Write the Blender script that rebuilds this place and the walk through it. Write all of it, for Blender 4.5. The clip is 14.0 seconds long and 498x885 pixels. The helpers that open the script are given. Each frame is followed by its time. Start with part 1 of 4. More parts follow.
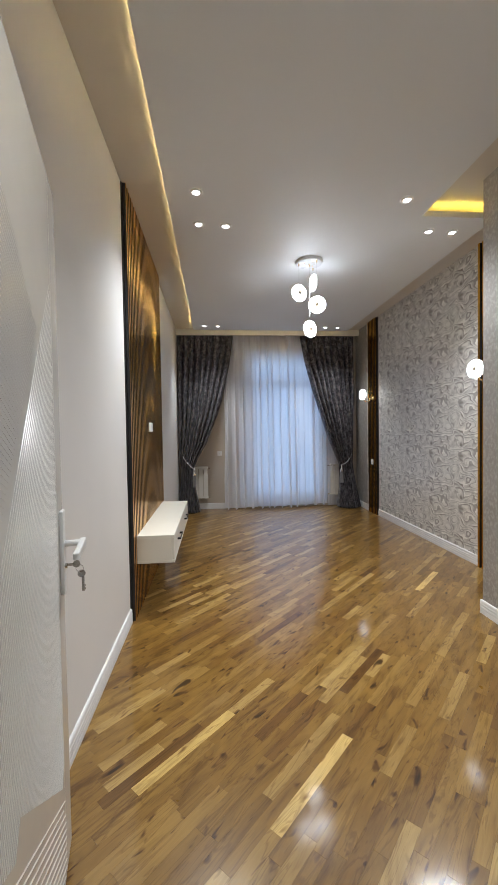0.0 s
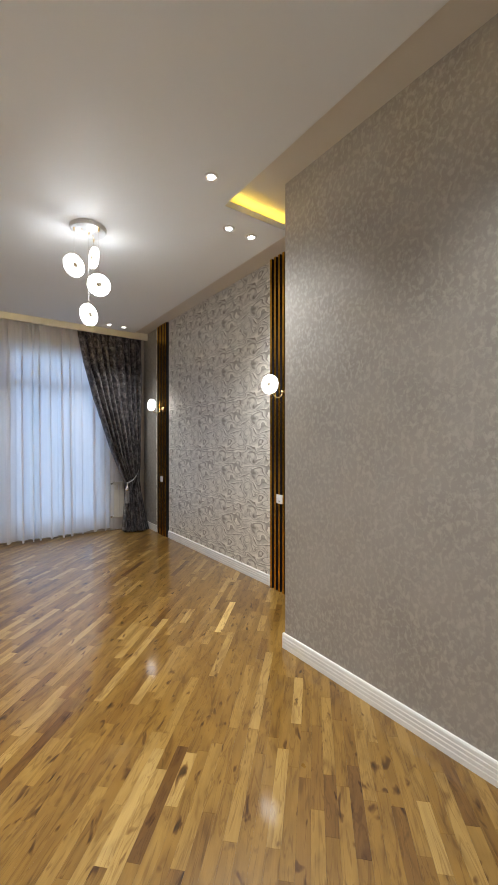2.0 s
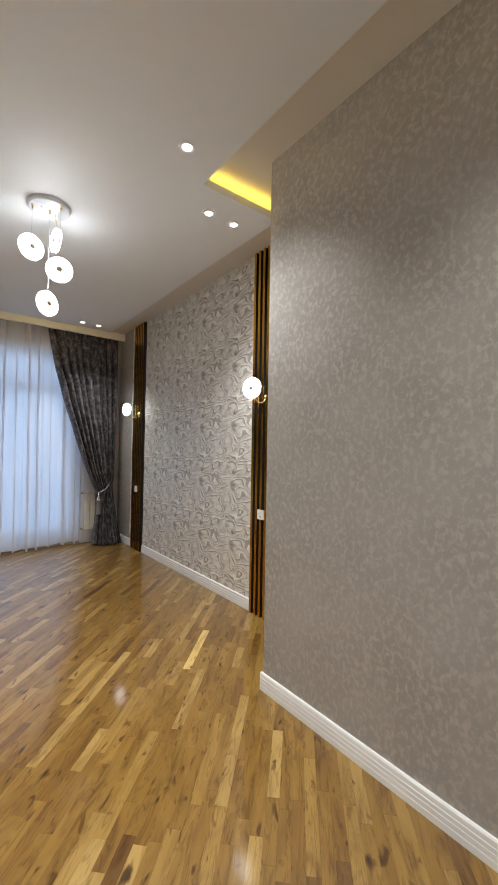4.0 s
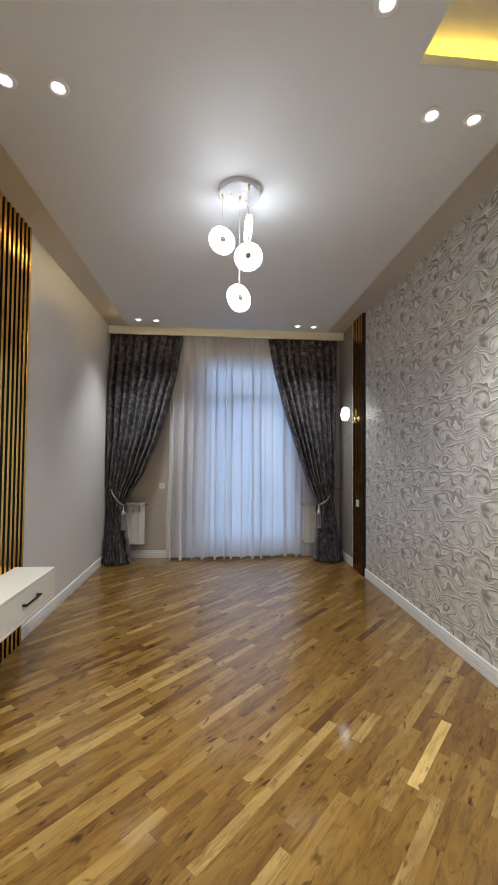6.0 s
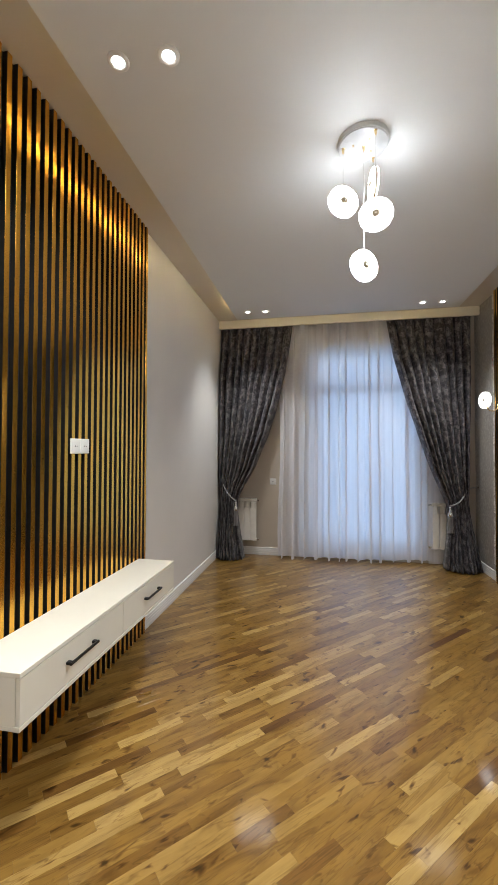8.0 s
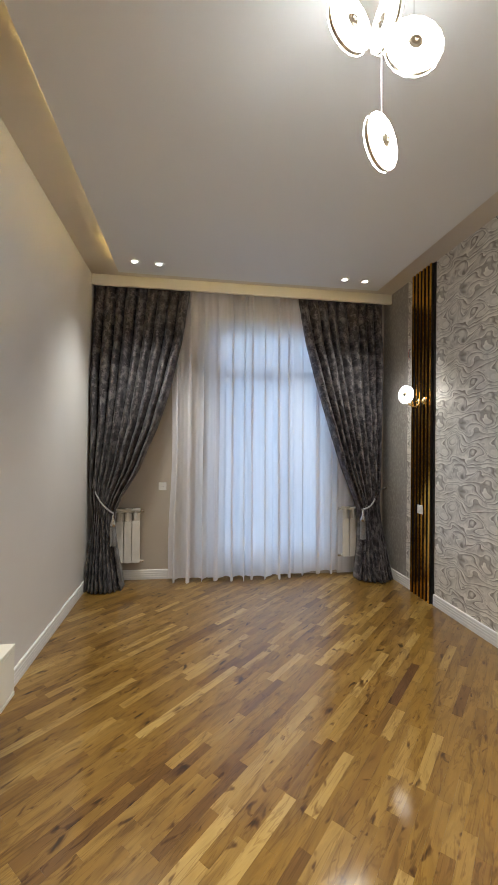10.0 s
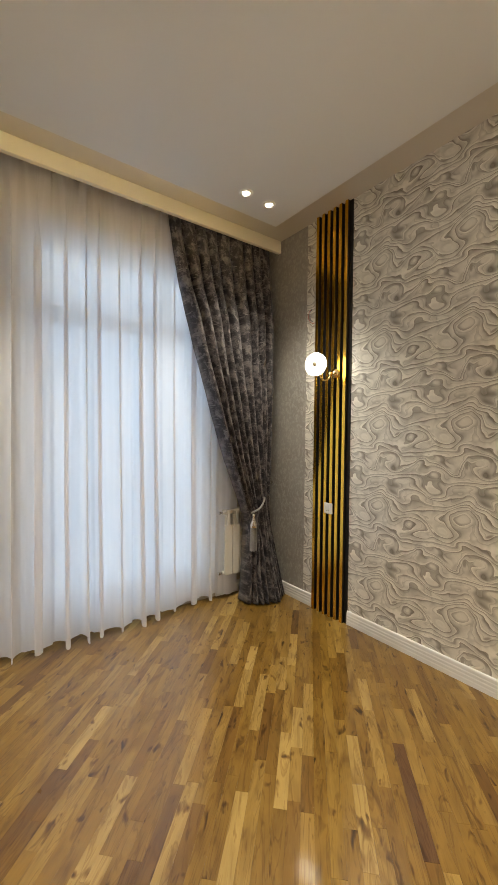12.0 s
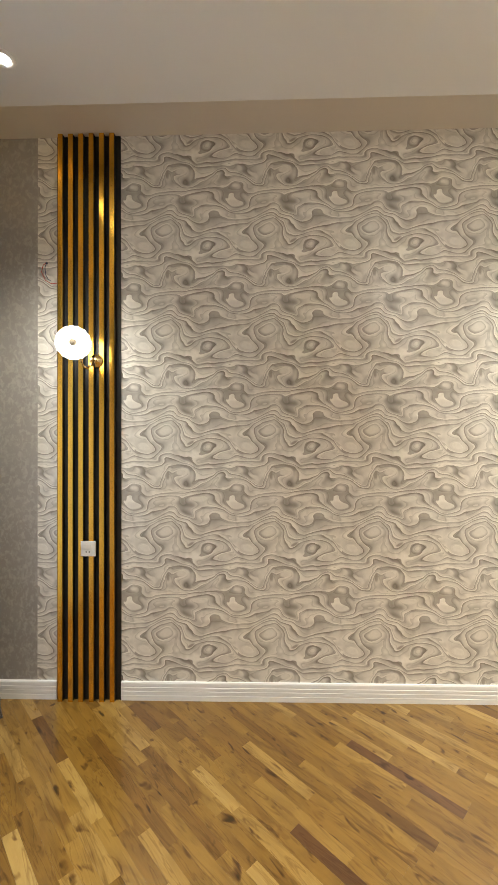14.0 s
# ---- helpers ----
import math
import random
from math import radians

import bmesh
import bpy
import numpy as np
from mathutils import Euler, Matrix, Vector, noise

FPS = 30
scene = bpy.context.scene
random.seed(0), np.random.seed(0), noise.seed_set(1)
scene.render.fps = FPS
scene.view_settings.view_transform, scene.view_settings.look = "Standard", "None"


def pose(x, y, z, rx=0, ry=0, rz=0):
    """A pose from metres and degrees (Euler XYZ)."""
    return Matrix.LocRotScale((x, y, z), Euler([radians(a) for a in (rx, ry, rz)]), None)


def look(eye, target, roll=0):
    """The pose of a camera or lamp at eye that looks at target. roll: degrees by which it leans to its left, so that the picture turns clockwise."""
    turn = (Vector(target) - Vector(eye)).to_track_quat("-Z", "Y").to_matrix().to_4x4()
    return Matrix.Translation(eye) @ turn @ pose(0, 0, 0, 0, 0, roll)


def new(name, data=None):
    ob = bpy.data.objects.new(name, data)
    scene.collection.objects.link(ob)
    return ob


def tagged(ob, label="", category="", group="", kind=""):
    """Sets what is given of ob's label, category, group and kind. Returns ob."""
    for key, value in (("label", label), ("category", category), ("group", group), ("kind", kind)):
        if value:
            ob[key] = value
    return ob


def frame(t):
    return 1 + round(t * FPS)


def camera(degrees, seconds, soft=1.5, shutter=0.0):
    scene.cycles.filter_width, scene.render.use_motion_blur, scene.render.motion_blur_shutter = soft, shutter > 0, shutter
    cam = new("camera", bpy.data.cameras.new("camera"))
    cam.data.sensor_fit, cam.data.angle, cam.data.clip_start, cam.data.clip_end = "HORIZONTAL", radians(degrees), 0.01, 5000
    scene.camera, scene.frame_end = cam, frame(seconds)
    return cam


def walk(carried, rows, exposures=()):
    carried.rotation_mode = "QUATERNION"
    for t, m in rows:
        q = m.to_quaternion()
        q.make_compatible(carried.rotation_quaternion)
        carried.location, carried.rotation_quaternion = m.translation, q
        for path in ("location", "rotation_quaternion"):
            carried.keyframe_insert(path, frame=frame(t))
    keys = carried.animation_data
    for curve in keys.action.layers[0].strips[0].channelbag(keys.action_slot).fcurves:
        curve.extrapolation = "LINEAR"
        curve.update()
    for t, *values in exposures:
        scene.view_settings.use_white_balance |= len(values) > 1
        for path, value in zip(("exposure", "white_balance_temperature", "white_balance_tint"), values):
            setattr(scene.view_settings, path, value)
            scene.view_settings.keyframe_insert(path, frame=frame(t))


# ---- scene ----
cam = camera(64.7, 14.0)
PATH = [
    (0, (0.023, -0.035, 1.352), (0.198, 1.957, 1.295), -0.9),
    (0.5, (0.046, 0.154, 1.372), (0.298, 2.138, 1.33), -0.8),
    (1, (0.089, 0.368, 1.36), (0.56, 2.312, 1.336), -0.3),
    (1.5, (0.146, 0.528, 1.36), (0.924, 2.371, 1.355), -0.0),
    (2, (0.219, 0.642, 1.385), (1.386, 2.266, 1.378), 0.0),
    (4.5, (0.551, 1.011, 1.389), (1.779, 2.59, 1.429), 1.0),
    (5, (0.676, 1.196, 1.379), (1.617, 2.961, 1.42), 1.1),
    (5.5, (0.765, 1.346, 1.395), (1.355, 3.256, 1.454), 0.9),
    (6, (0.857, 1.437, 1.398), (1.016, 3.43, 1.462), 0.5),
    (6.5, (0.887, 1.471, 1.402), (0.645, 3.456, 1.454), 0.2),
    (7, (0.875, 1.479, 1.397), (0.366, 3.412, 1.437), -0.2),
    (9.5, (0.494, 2.36, 1.372), (0.615, 4.356, 1.408), 0.8),
    (10, (0.413, 2.644, 1.406), (0.7, 4.623, 1.424), 0.7),
    (10.5, (0.357, 2.995, 1.418), (0.816, 4.942, 1.425), 0.6),
    (11, (0.278, 3.348, 1.367), (0.945, 5.233, 1.375), 0.7),
    (11.5, (0.269, 3.669, 1.388), (1.158, 5.46, 1.362), 0.6),
    (12, (0.289, 4.027, 1.376), (1.47, 5.641, 1.341), 0.7),
    (12.5, (0.285, 4.38, 1.38), (1.752, 5.738, 1.349), 0.7),
    (13, (0.374, 4.68, 1.358), (2.08, 5.723, 1.345), 0.4),
    (13.5, (0.455, 4.941, 1.381), (2.364, 5.539, 1.383), 0.1),
    (14, (0.435, 5.152, 1.384), (2.434, 5.201, 1.400), -0.2),
]
walk(cam, [(t, look(eye, target, roll)) for t, eye, target, roll in PATH],
     exposures=[(0, 1.64, 5780, 8), (2, 1.80, 6130, 8), (4.5, 1.74, 6030, 8), (5.5, 1.60, 5830, 8), (7, 1.73, 5980, 8), (9.5, 1.86, 6200, 7), (11, 1.93, 6830, 6), (12.5, 2.14, 7830, 5), (13.3, 2.32, 8130, 6), (14, 2.40, 6830, 6)])

# ---- world and exposure ----
world = bpy.data.worlds.new("daylight")
world.use_nodes = True
scene.world = world
wn = world.node_tree.nodes
sky = wn.new("ShaderNodeTexSky")
sky.sky_type, sky.sun_disc = "NISHITA", False
sky.sun_elevation, sky.sun_rotation = radians(35), radians(200)
wn["Background"].inputs[1].default_value = 0.12
world.node_tree.links.new(sky.outputs[0], wn["Background"].inputs[0])

# lamp strengths
DISC, SCONCE, SPOT, LED_WARM, LED_GOLD, OUTSIDE = 4.6, 2.0, 19.5, 16.0, 8.0, 0.50

# ---- plan (metres) ----
XL, XR, YW, YD = -0.595, 2.582, 6.885, 0.36      # left wall, right wall, window wall, door wall
XN, YN = 1.951, 2.637                            # nearer right wall and its corner
HC, HS = 3.10, 3.0                               # upper ceiling, dropped ceiling
YF = 6.71                                        # curtain fascia


# ---- materials ----
def mat(name):
    m = bpy.data.materials.new(name)
    m.use_nodes = True
    nt = m.node_tree
    b = nt.nodes["Principled BSDF"]

    def node(kind, links=(), **kw):
        n = nt.nodes.new("ShaderNode" + kind)
        for k, v in kw.items():
            if k == "operation":
                n.operation = v
            elif k == "blend":
                n.blend_type = v
            elif k == "dims":
                n.noise_dimensions = v
            elif k == "data_type":
                n.data_type = v
            else:
                n.inputs[k.replace("_", " ")].default_value = v
        for a, i in links:
            nt.links.new(a, n.inputs[i])
        return n

    def link(a, i):
        nt.links.new(a, b.inputs[i])
    return m, b, node, link


def ramp(node, fac, stops):
    r = node("ValToRGB", [(fac, 0)])
    e = r.color_ramp.elements
    while len(e) < len(stops):
        e.new(0.5)
    for k, (p, c) in zip(e, stops):
        k.position, k.color = p, (*c, 1)
    return r.outputs[0]


def mixed(node, fac, a, b, blend="MIX"):
    n = node("MixRGB", blend=blend)
    t = n.id_data.links
    for i, v in ((0, fac), (1, a), (2, b)):
        if isinstance(v, bpy.types.NodeSocket):
            t.new(v, n.inputs[i])
        else:
            n.inputs[i].default_value = v if isinstance(v, (int, float)) else (*v, 1)
    return n.outputs[0]


def plain(name, color, rough=0.5, metal=0.0, spread=0.06, scale=6.0, bump=0.02, fine=180.0, coat=0.0):
    """Paint, plastic or metal with soft stains and a fine grain."""
    m, b, node, link = mat(name)
    tc = node("TexCoord").outputs["Object"]
    big = node("TexNoise", [(tc, "Vector")], Scale=scale, Detail=4.0).outputs[0]
    small = node("TexNoise", [(tc, "Vector")], Scale=fine, Detail=2.0).outputs[0]
    dark = tuple(c * (1 - spread) for c in color)
    light = tuple(min(1, c * (1 + spread)) for c in color)
    link(ramp(node, big, [(0.3, dark), (0.7, light)]), "Base Color")
    r = node("MapRange", [(big, 0)], To_Min=max(0.02, rough - 0.06), To_Max=rough + 0.06)
    link(r.outputs[0], "Roughness")
    b.inputs["Metallic"].default_value = metal
    b.inputs["Coat Weight"].default_value = coat
    if bump:
        link(node("Bump", [(small, "Height")], Strength=bump, Distance=0.002).outputs[0], "Normal")
    return m


def glow(name, color, strength):
    m, b, node, link = mat(name)
    b.inputs["Base Color"].default_value = (0.9, 0.9, 0.9, 1)
    b.inputs["Emission Color"].default_value = (*color, 1)
    b.inputs["Emission Strength"].default_value = strength
    return m


WHITE_PAINT = plain("white_wall_paint", (0.76, 0.735, 0.71), 0.55, spread=0.03, scale=1.5, bump=0.12, fine=260)
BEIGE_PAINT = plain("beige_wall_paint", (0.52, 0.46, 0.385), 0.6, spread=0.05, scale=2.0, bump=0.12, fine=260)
CEILING_PAINT = plain("ceiling_paint", (0.775, 0.785, 0.79), 0.6, spread=0.02, scale=0.8, bump=0.05, fine=200)
RECESS_PAINT = plain("beige_recess_paint", (0.70, 0.65, 0.575), 0.6, spread=0.03, scale=0.9, bump=0.05, fine=200)
CREAM_PAINT = plain("cream_fascia_paint", (0.84, 0.80, 0.68), 0.5, spread=0.02, scale=2.0, bump=0.05)
TRIM_WHITE = plain("white_trim", (0.82, 0.81, 0.80), 0.35, spread=0.03, scale=9, bump=0.03)
PLASTIC_WHITE = plain("white_plastic", (0.83, 0.83, 0.82), 0.3, spread=0.02, scale=20, bump=0.0)
PLASTIC_GREY = plain("grey_plastic", (0.10, 0.10, 0.11), 0.5, spread=0.1, scale=60, bump=0.0)
BLACK = plain("black_slat_backing", (0.014, 0.013, 0.013), 0.42, spread=0.3, scale=30, bump=0.05)
BLACK_METAL = plain("black_metal", (0.02, 0.02, 0.021), 0.35, metal=0.6, spread=0.2, scale=40, bump=0.0)
CHROME = plain("brushed_chrome", (0.72, 0.71, 0.70), 0.22, metal=1.0, spread=0.05, scale=40, bump=0.0)
BRASS = plain("polished_brass", (0.83, 0.62, 0.30), 0.18, metal=1.0, spread=0.08, scale=40, bump=0.0)
CONSOLE = plain("cream_lacquer_board", (0.80, 0.78, 0.70), 0.32, spread=0.025, scale=4, bump=0.03)
RADIATOR = plain("radiator_enamel", (0.82, 0.80, 0.76), 0.3, spread=0.03, scale=14, bump=0.02)
SILVER_CORD = plain("silver_grey_cord", (0.36, 0.36, 0.37), 0.5, spread=0.3, scale=150, bump=0.5, fine=500)
PVC = plain("white_window_profile", (0.80, 0.81, 0.83), 0.3, spread=0.02, scale=9, bump=0.0)
SCONCE_LIGHT = glow("sconce_disc_light", (1.0, 0.99, 0.965), SCONCE)
DISC_LIGHT = glow("lamp_disc_light", (1.0, 0.985, 0.96), DISC)
SPOT_LENS = glow("downlight_lens", (1.0, 0.97, 0.90), 3.0)
LED_PALE = glow("led_strip_warm", (1.0, 0.74, 0.30), LED_WARM)
LED_YELLOW = glow("led_strip_gold", (1.0, 0.66, 0.08), LED_GOLD)
LED_GOLD_END = glow("led_strip_end", (1.0, 0.68, 0.22), 9.0)
LED_SOFT = glow("led_strip_soft", (1.0, 0.78, 0.40), 7.0)
RED_WIRE = plain("red_wire", (0.5, 0.04, 0.03), 0.4, bump=0.0)
BLUE_WIRE = plain("dark_blue_wire", (0.03, 0.05, 0.14), 0.4, bump=0.0)


def gold_foil():
    m, b, node, link = mat("gold_mirror_foil")
    tc = node("TexCoord").outputs["Object"]
    mp = node("Mapping", [(tc, "Vector")], Scale=(1.0, 1.0, 0.25))
    n = node("TexNoise", [(mp.outputs[0], "Vector")], Scale=9.0, Detail=3.0).outputs[0]
    info = node("ObjectInfo").outputs["Random"]
    tone = node("Math", [(n, 0), (info, 1)], operation="ADD").outputs[0]
    link(ramp(node, tone,
              [(0.35, (0.78, 0.42, 0.055)), (1.3, (0.84, 0.46, 0.07))]), "Base Color")
    b.inputs["Metallic"].default_value = 1.0
    tangent = node("Tangent")
    tangent.direction_type, tangent.axis = "RADIAL", "Z"
    link(tangent.outputs[0], "Tangent")
    b.inputs["Anisotropic"].default_value = 0.8
    b.inputs["Anisotropic Rotation"].default_value = 0.25
    r = node("MapRange", [(n, 0)], To_Min=0.155, To_Max=0.175)
    link(r.outputs[0], "Roughness")
    return m


# curls of the swirl paper, in a tile of one by one:
# place along and down, half width, half height, tilt, lift, heart (pale above zero, dark below)
CURLS = ((0.34, 0.325, 0.175, 0.135, -0.25, 1.9, 0.9), (0.14, 0.535, 0.15, 0.105, 0.25, -1.8, 1.2), (0.76, 0.475, 0.14, 0.085, 0.1, 2.0, 0.5),
         (0.93, 0.63, 0.13, 0.07, 0.2, -1.9, 0.8), (0.50, 0.735, 0.11, 0.08, -0.2, 1.6, 1.2), (0.68, 0.985, 0.17, 0.062, 0.0, 1.7, 1.2),
         (0.03, 0.125, 0.14, 0.085, 0.15, -1.6, 1.0), (0.02, 0.92, 0.10, 0.055, -0.2, 1.5, 0.7), (0.20, 0.83, 0.13, 0.08, 0.7, -1.2, 0.8),
         (0.36, 0.78, 0.055, 0.09, 0.5, 0.7, -1.1), (0.59, 0.455, 0.085, 0.04, -0.6, -0.7, -0.9), (0.79, 0.15, 0.18, 0.07, 0.05, 0.8, 0.4),
         (0.33, 0.615, 0.13, 0.05, 0.2, 1.5, 0.3), (0.66, 0.635, 0.12, 0.045, -0.1, -1.6, 0.5), (0.55, 0.17, 0.10, 0.06, 0.35, -1.5, -0.4),
         (0.33, 0.03, 0.14, 0.055, -0.15, 1.5, 0.5), (0.85, 0.80, 0.10, 0.05, -0.5, 1.6, -0.2), (0.60, 0.85, 0.09, 0.045, -0.5, -1.4, 0.0), (0.07, 0.72, 0.08, 0.06, 0.5, 1.5, 0.5))


def swirl_wallpaper(wide=0.566, high=0.5535, y_edge=5.290, z_top=1.660):
    """Embossed silver-grey paper: strands of brushwork that flow round pale eyes, in a repeating tile."""
    m, b, node, link = mat("swirl_wallpaper")
    tc = node("TexCoord").outputs["Object"]
    sx = node("SeparateXYZ", [(tc, 0)])
    tau = 2 * math.pi

    def calc(op, *args):
        nd = node("Math", operation=op)
        for q, a in enumerate(args):
            if isinstance(a, bpy.types.NodeSocket):
                m.node_tree.links.new(a, nd.inputs[q])
            else:
                nd.inputs[q].default_value = a
        return nd.outputs[0]

    def wave(a, turns, shift):
        return calc("SINE", calc("MULTIPLY_ADD", a, tau * turns, shift))

    def ring_noise(p, q, rp, rq, shift, detail):
        """Noise over p and q that closes on itself after one tile."""
        xyz = node("CombineXYZ", [(calc("MULTIPLY_ADD", wave(p, 1, tau / 4), rp, shift), 0), (calc("MULTIPLY", wave(p, 1, 0.0), rp), 1),
                                  (calc("MULTIPLY", wave(q, 1, tau / 4), rq), 2)])
        n = node("TexNoise", [(xyz.outputs[0], "Vector"), (calc("MULTIPLY", wave(q, 1, 0.0), rq), "W")], dims="4D", Scale=1.0, Detail=detail, Roughness=0.5)
        return n.outputs[0]

    # u runs along the wall, v downwards, one tile each
    u = calc("MULTIPLY_ADD", sx.outputs[1], -1 / wide, y_edge / wide)
    v0 = calc("MULTIPLY_ADD", sx.outputs[2], -1 / high, z_top / high)
    warp = calc("SUBTRACT", ring_noise(u, v0, 1.1, 1.1, 21.0, 1.0), 0.5)
    u = calc("MULTIPLY_ADD", warp, 0.11, u)
    v = calc("MULTIPLY_ADD", wave(u, 2, 2.6), 0.012, calc("MULTIPLY_ADD", wave(u, 1, 0.9), 0.016, v0))
    psi, heart = v, 0.0
    for cu, cv, ru, rv, tilt, lift, core in CURLS:
        du = calc("WRAP", calc("SUBTRACT", u, cu), 0.5, -0.5)
        dv = calc("WRAP", calc("SUBTRACT", v, cv), 0.5, -0.5)
        a, c = calc("MULTIPLY", du, 1 / ru), calc("MULTIPLY", calc("MULTIPLY_ADD", du, -tilt, dv), 1 / rv)
        d2 = calc("ADD", calc("MULTIPLY", a, a), calc("MULTIPLY", c, c))
        psi = calc("MULTIPLY_ADD", calc("EXPONENT", calc("MULTIPLY", d2, -1.0)), lift * 1.25 * rv, psi)
        off = calc("ADD", c, -0.21 if lift > 0 else 0.21)
        h2 = calc("ADD", calc("MULTIPLY", a, a), calc("MULTIPLY", off, off))
        heart = calc("MULTIPLY_ADD", calc("EXPONENT", calc("MULTIPLY", h2, -4.6)), core, heart)
    # strands swell, fade and branch along the flow
    swell = ring_noise(u, psi, 0.75, 1.5, 3.0, 0.0)
    press = ring_noise(u, psi, 1.0, 2.6, 9.0, 0.5)
    blot = ring_noise(u, v, 1.4, 1.4, 15.0, 1.0)
    flow = calc("MULTIPLY_ADD", psi, 11.0, calc("MULTIPLY_ADD", swell, 2.0, calc("MULTIPLY", blot, 0.7)))
    saw = calc("FRACT", flow)
    thin = calc("FRACT", calc("MULTIPLY_ADD", flow, 2.0, calc("MULTIPLY", press, 1.5)))
    dark = (0.30, 0.268, 0.235)
    body = ramp(node, saw, [(0.0, (0.52, 0.495, 0.45)), (0.28, (0.665, 0.638, 0.588)), (0.62, (0.775, 0.748, 0.69)), (0.88, (0.89, 0.863, 0.80)), (1.0, (0.94, 0.914, 0.85))])
    cut = ramp(node, saw, [(0.0, (1, 1, 1)), (0.12, (0.8, 0.8, 0.8)), (0.42, (0, 0, 0)), (0.985, (0, 0, 0)), (1.0, (1, 1, 1))])
    deep = ramp(node, press, [(0.36, (0.10, 0.10, 0.10)), (0.60, (0.95, 0.95, 0.95))])
    col = mixed(node, mixed(node, 1.0, cut, deep, "MULTIPLY"), body, dark)
    lines = ramp(node, thin, [(0.0, (0.68, 0.67, 0.66)), (0.25, (1, 1, 1)), (0.8, (1.02, 1.02, 1.02)), (1.0, (1.08, 1.08, 1.08))])
    col = mixed(node, 0.75, col, lines, "MULTIPLY")
    col = mixed(node, 1.0, col, ramp(node, blot, [(0.38, (0.86, 0.855, 0.85)), (0.54, (1.04, 1.04, 1.04))]), "MULTIPLY")
    col = mixed(node, ramp(node, heart, [(0.34, (0, 0, 0)), (0.66, (0.88, 0.88, 0.88))]), col, (0.86, 0.832, 0.77))
    col = mixed(node, ramp(node, calc("MULTIPLY", heart, -1.0), [(0.25, (0, 0, 0)), (0.7, (0.8, 0.8, 0.8))]), col, (0.36, 0.325, 0.285))
    grain = node("TexNoise", [(tc, "Vector")], Scale=90.0, Detail=3.0).outputs[0]
    link(mixed(node, 1.0, col, ramp(node, grain, [(0.3, (0.94, 0.94, 0.94)), (0.7, (1.0, 1.0, 1.0))]), "MULTIPLY"), "Base Color")
    h = ramp(node, saw, [(0.0, (0, 0, 0)), (0.4, (0.5, 0.5, 0.5)), (0.92, (1, 1, 1)), (1.0, (0, 0, 0))])
    link(node("Bump", [(h, "Height")], Strength=0.16, Distance=0.006).outputs[0], "Normal")
    r = node("MapRange", [(blot, 0)], To_Min=0.28, To_Max=0.40)
    link(r.outputs[0], "Roughness")
    b.inputs["Metallic"].default_value = 0.12
    return m


def mottled_wallpaper():
    """Taupe paper with small shimmering flecks."""
    m, b, node, link = mat("mottled_taupe_wallpaper")
    tc = node("TexCoord").outputs["Object"]
    mp = node("Mapping", [(tc, "Vector")], Scale=(1.0, 1.0, 0.8))
    fleck = node("TexNoise", [(mp.outputs[0], "Vector")], Scale=44.0, Detail=2.5, Roughness=0.55, Distortion=0.5).outputs[0]
    cloud = node("TexNoise", [(tc, "Vector")], Scale=3.2, Detail=4.0).outputs[0]
    thread = node("TexNoise", [(tc, "Vector")], Scale=420.0, Detail=2.0).outputs[0]
    f = ramp(node, fleck, [(0.46, (0, 0, 0)), (0.66, (1, 1, 1))])
    base = ramp(node, cloud, [(0.3, (0.315, 0.293, 0.268)), (0.7, (0.375, 0.351, 0.325))])
    link(mixed(node, f, base, (0.455, 0.432, 0.40)), "Base Color")
    r = node("MapRange", [(f, 0)], To_Min=0.50, To_Max=0.36)
    link(r.outputs[0], "Roughness")
    mt = node("MapRange", [(f, 0)], To_Min=0.05, To_Max=0.22)
    link(mt.outputs[0], "Metallic")
    hh = mixed(node, 0.35, f, thread)
    link(node("Bump", [(hh, "Height")], Strength=0.25, Distance=0.0015).outputs[0], "Normal")
    return m


